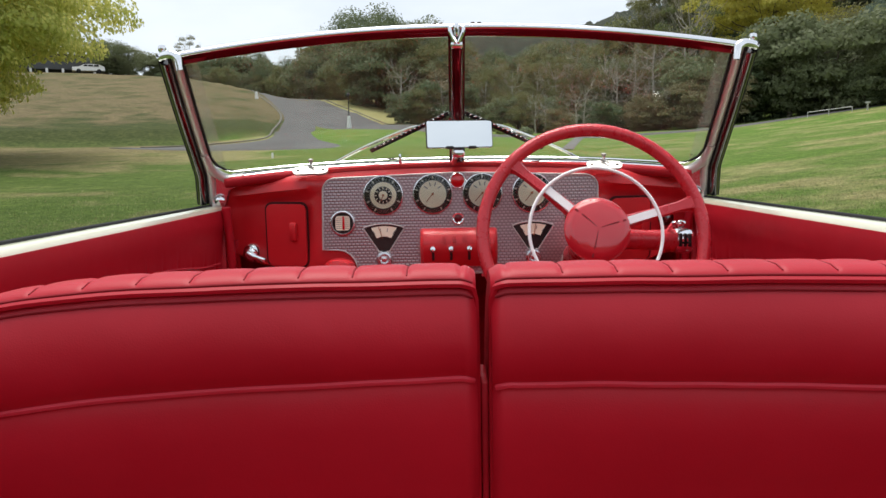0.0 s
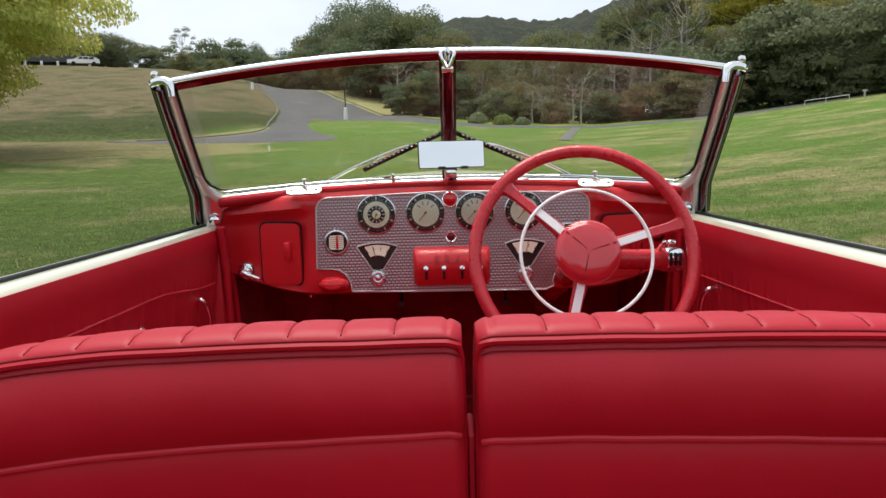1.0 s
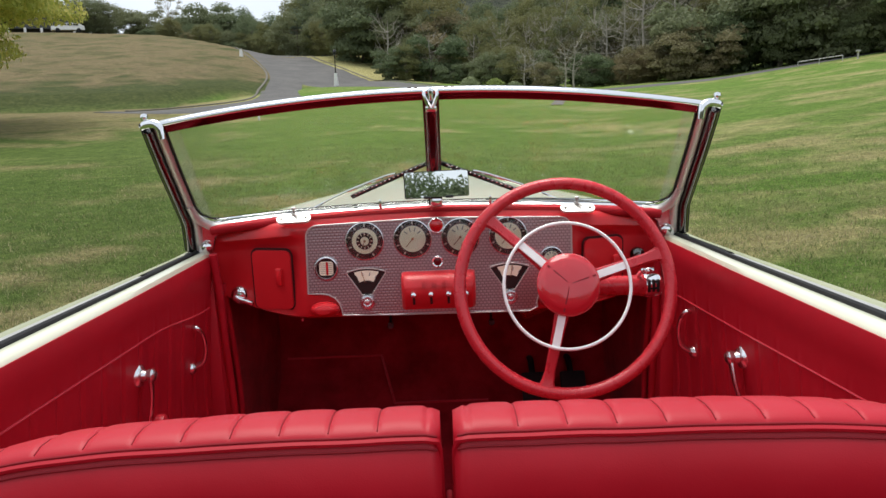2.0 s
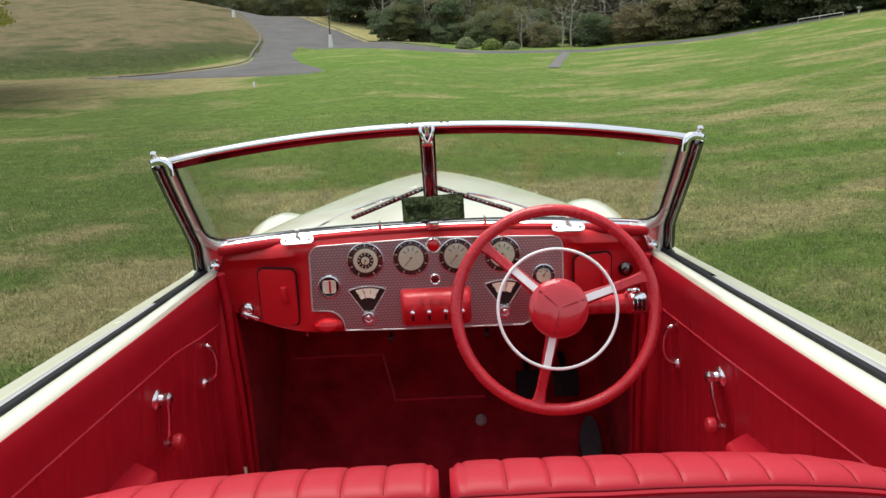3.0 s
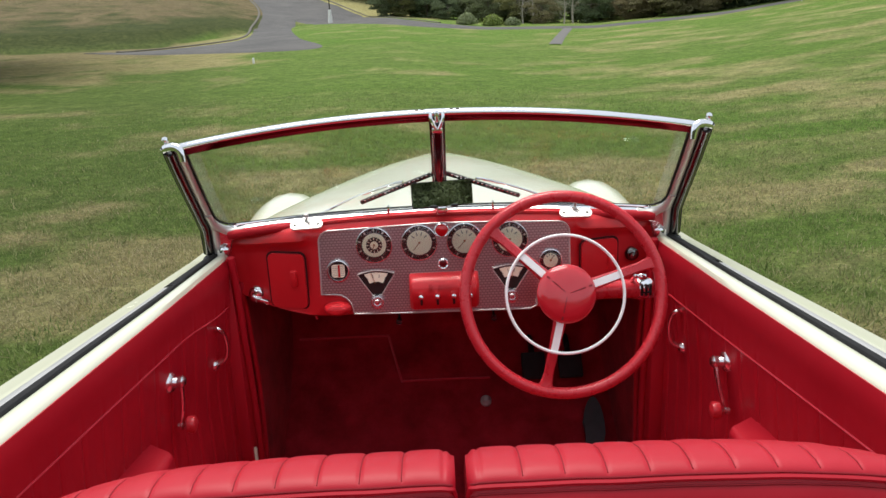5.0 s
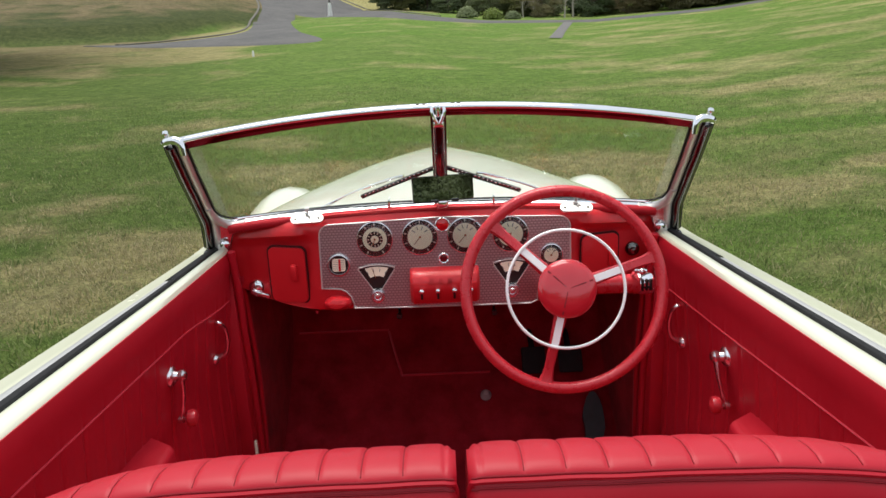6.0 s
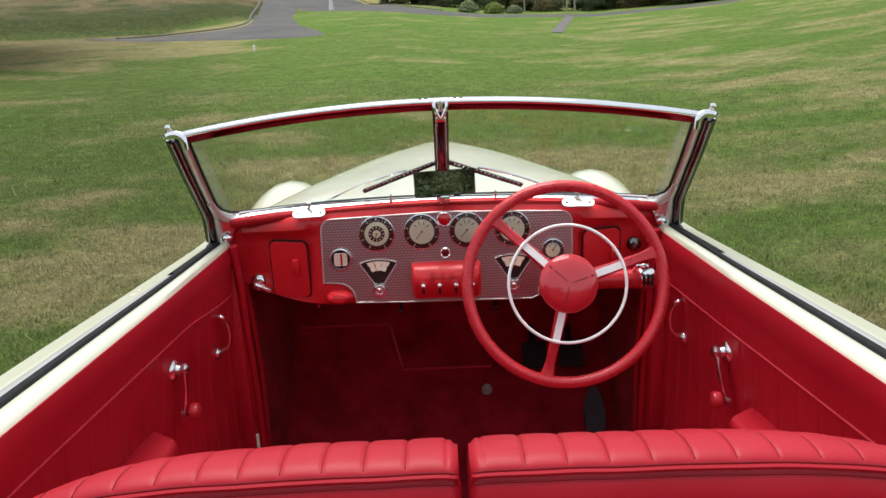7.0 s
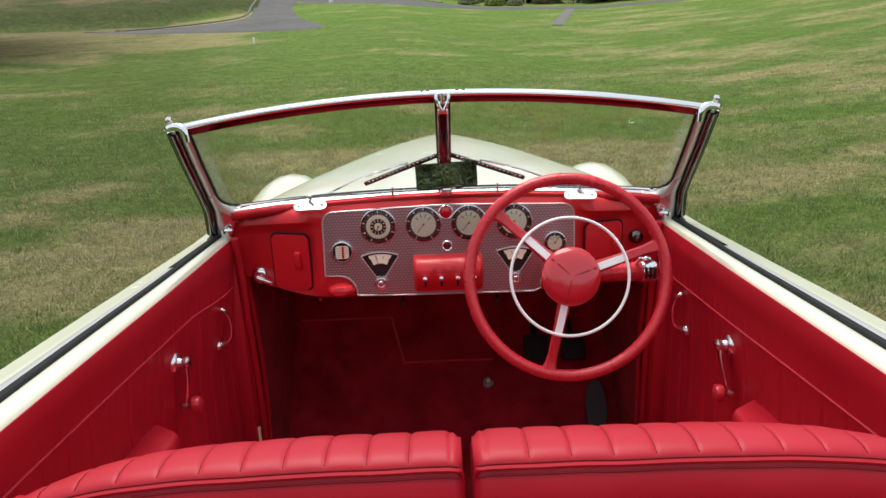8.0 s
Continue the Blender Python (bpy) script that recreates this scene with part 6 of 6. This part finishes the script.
    while True:
        x = flute0 + pitch * i
        i += 1
        if x > x_out - 0.03:
            break
        if x < x_in + 0.02:
            continue
        col = rows(top, True)[round((x - x_in) / (x_out - x_in) * n)]
        bm = bmesh.new()
        tube(bm, [Vector((s * x, p[1], p[2])) + Vector((0, -0.0002, 0.0002)) for p in col[2:12]], 0.0008, 5, up=(1, 0, 0))
        part("flute_seam", bm, SEAM, thing)
    mid, wid = s * 0.5 * (x_in + x_out), x_out - x_in - 0.012
    bm = bmesh.new()
    box(bm, (mid, 1.045, 0.47), (wid - 0.01, 0.50, 0.20), 0.05, segs=4)
    part("cushion", bm, LEATHER, thing, "red leather seat cushion")
    bm = bmesh.new()
    box(bm, (mid, 1.00, 0.32), (wid - 0.03, 0.52, 0.12), 0.01)
    part("base", bm, CARPET, thing)


seat(-1)
seat(1)
# Added strip in the seat gap, standing for a seat's lit inner side.
bm = bmesh.new()
box(bm, (0.008, 0.700, 0.64), (0.007, 0.060, 0.72), 0.003)
part("seat_gap_strip", bm, LEATHER, car, "narrow red strip added in the gap between the seats")

# ---- footwell and cabin trim ----
bm = bmesh.new()
loft(bm, [[(-w, y, z), (-w / 2, y, z), (w / 2, y, z), (w, y, z)] for y, z, w in [(y, z, 0.60 if y < 1.6 else 0.53) for y, z in ((-0.95, 0.27), (0.6, 0.265), (1.4, 0.26), (1.74, 0.262), (1.80, 0.285), (2.05, 0.505), (2.14, 0.60), (2.17, 0.70), (2.18, 0.90))]])
solid(bm, -0.01)
well = part("footwell_carpet", bm, CARPET, car, "deep red carpet on floor and toe board")
bm = bmesh.new()
loft(bm, [[(x, y, z + 0.004) for x in (-0.08, 0.0, 0.08)] for y, z in ((0.9, 0.262), (1.4, 0.262), (1.72, 0.268), (1.80, 0.30))])
part("carpet_seam", bm, CARPET, well)
for x0, x1, y0 in ((-0.48, -0.187, 2.155), (-0.147, 0.135, 2.07)):
    bm = bmesh.new()
    zz = float(np.interp(y0, (1.80, 2.05, 2.14, 2.17), (0.285, 0.505, 0.60, 0.70)))
    tube(bm, [(x0, y0, zz + 0.006), (0.5 * (x0 + x1), y0, zz + 0.007), (x1, y0, zz + 0.006)], 0.004, 6)
    part("carpet_binding", bm, PIPING, well, "red carpet binding")
bm = bmesh.new()
tube(bm, [(-0.187, 2.150, 0.655), (-0.165, 2.11, 0.580), (-0.147, 2.066, 0.532)], 0.004, 6)
part("carpet_binding", bm, PIPING, well, "red carpet binding")
for s in (-1, 1):
    bm = bmesh.new()
    loft(bm, [[(s * (0.524 - 0.03 * (y - 1.6)), y, z) for z in (0.24, 0.5, 0.75, 0.9, 0.98)] for y in (1.70, 1.85, 2.0, 2.2)])
    solid(bm, 0.006)
    part("kick_panel", bm, CARPET, car, "red carpeted kick panel")
    bm = bmesh.new()
    tube(bm, curve([(s * 0.509, 1.622, 1.098), (s * 0.508, 1.643, 0.975), (s * 0.510, 1.654, 0.88), (s * 0.512, 1.677, 0.742), (s * 0.512, 1.684, 0.555), (s * 0.516, 1.68, 0.25)], 30), 0.0095, 10)
    part("door_seal", bm, DOOR_LEATHER, car, "round red leather-covered door seal")
    bm = bmesh.new()
    tube(bm, curve([(s * 0.506, 1.665, 1.02), (s * 0.506, 1.688, 0.93), (s * 0.506, 1.712, 0.80), (s * 0.506, 1.722, 0.70), (s * 0.508, 1.722, 0.56), (s * 0.512, 1.715, 0.25)], 30), 0.0075, 10)
    part("door_seal", bm, DOOR_LEATHER, car, "round red leather-covered door seal")
    bm = bmesh.new()
    box(bm, (s * 0.541, 1.672, 0.66), (0.045, 0.070, 0.84), 0.006)
    part("door_pillar", bm, DOOR_LEATHER, car, "red covered door pillar")
bm = bmesh.new()
box(bm, (-0.517, 1.648, 0.40), (0.010, 0.010, 0.34), 0.003)
part("jamb_edge", bm, CREAM, car, "cream edge of the door jamb")
for x, z in ((-0.115, 0.915), (0.120, 0.914)):
    bm = bmesh.new()
    lathe(bm, [(0.0, -0.012), (0.004, -0.012), (0.004, 0.0), (0.0075, 0.002), (0.0075, 0.010), (0.0, 0.012)], (x, 1.630, z), (0, -1, -0.2), 14)
    tube(bm, [(x, 1.632, z), (x, 1.655, z + 0.018), (x, 1.68, z + 0.045)], 0.0035, 6)
    part("under_dash_knob", bm, BLACK, dash, "small black knob under the dash")
# pedals and foot switch
for x, y, z, w in ((0.270, 2.03, 0.585, 0.075), (0.385, 2.03, 0.585, 0.075)):
    bm = bmesh.new()
    box(bm, (x, y, z), (w, 0.018, 0.085), 0.006, Matrix.Rotation(radians(-35), 3, "X"))
    tube(bm, [(x, y + 0.01, z), (x, y + 0.09, z + 0.05), (x, y + 0.17, z + 0.04)], 0.010, 8)
    part("pedal", bm, RUBBER, car, "black rubber pedal")
bm = bmesh.new()
m = Matrix.Rotation(radians(-52), 3, "X") @ Matrix.Rotation(radians(7), 3, "Y")
plate(bm, [(0.034 * math.sin(t) * (1.0 if math.cos(t) > 0 else 0.78), 0.118 * math.cos(t)) for t in [2 * math.pi * i / 20 for i in range(20)]], 0.014, (0.432, 1.885, 0.425), m)
part("accelerator", bm, PEDAL_RUBBER, car, "long black rubber accelerator pedal")
bm = bmesh.new()
lathe(bm, [(0.0, -0.01), (0.017, -0.01), (0.017, 0.004), (0.012, 0.007), (0.008, 0.018), (0.0, 0.019)], (0.1165, 2.010, 0.482), (0, -0.66, 0.75), 20)
part("foot_switch", bm, RAIL, car, "round metal foot switch")
# plain unseen rear seat and bulkhead behind the viewer's place, raised to block sky
bm = bmesh.new()
box(bm, (0, -0.21, 0.38), (1.12, 0.46, 0.20), 0.05, segs=3)
part("rear_cushion", bm, LEATHER, car, "red leather rear seat")
# Higher than a real seat back, to shade the front seats from behind.
bm = bmesh.new()
box(bm, (0, -0.50, 0.82), (1.12, 0.18, 0.84), 0.06, segs=3)
part("rear_backrest", bm, LEATHER, car, "unseen red leather rear seat back, raised to block low sky")
for s in (-1, 1):
    bm = bmesh.new()
    loft(bm, [[(s * inner(y), y, z) for z in (0.24, 0.6, 1.08)] for y in (-1.0, -0.6, -0.2, 0.25)])
    solid(bm, 0.006)
    part("quarter_lining", bm, DOOR_LEATHER, car, "red leather side lining")
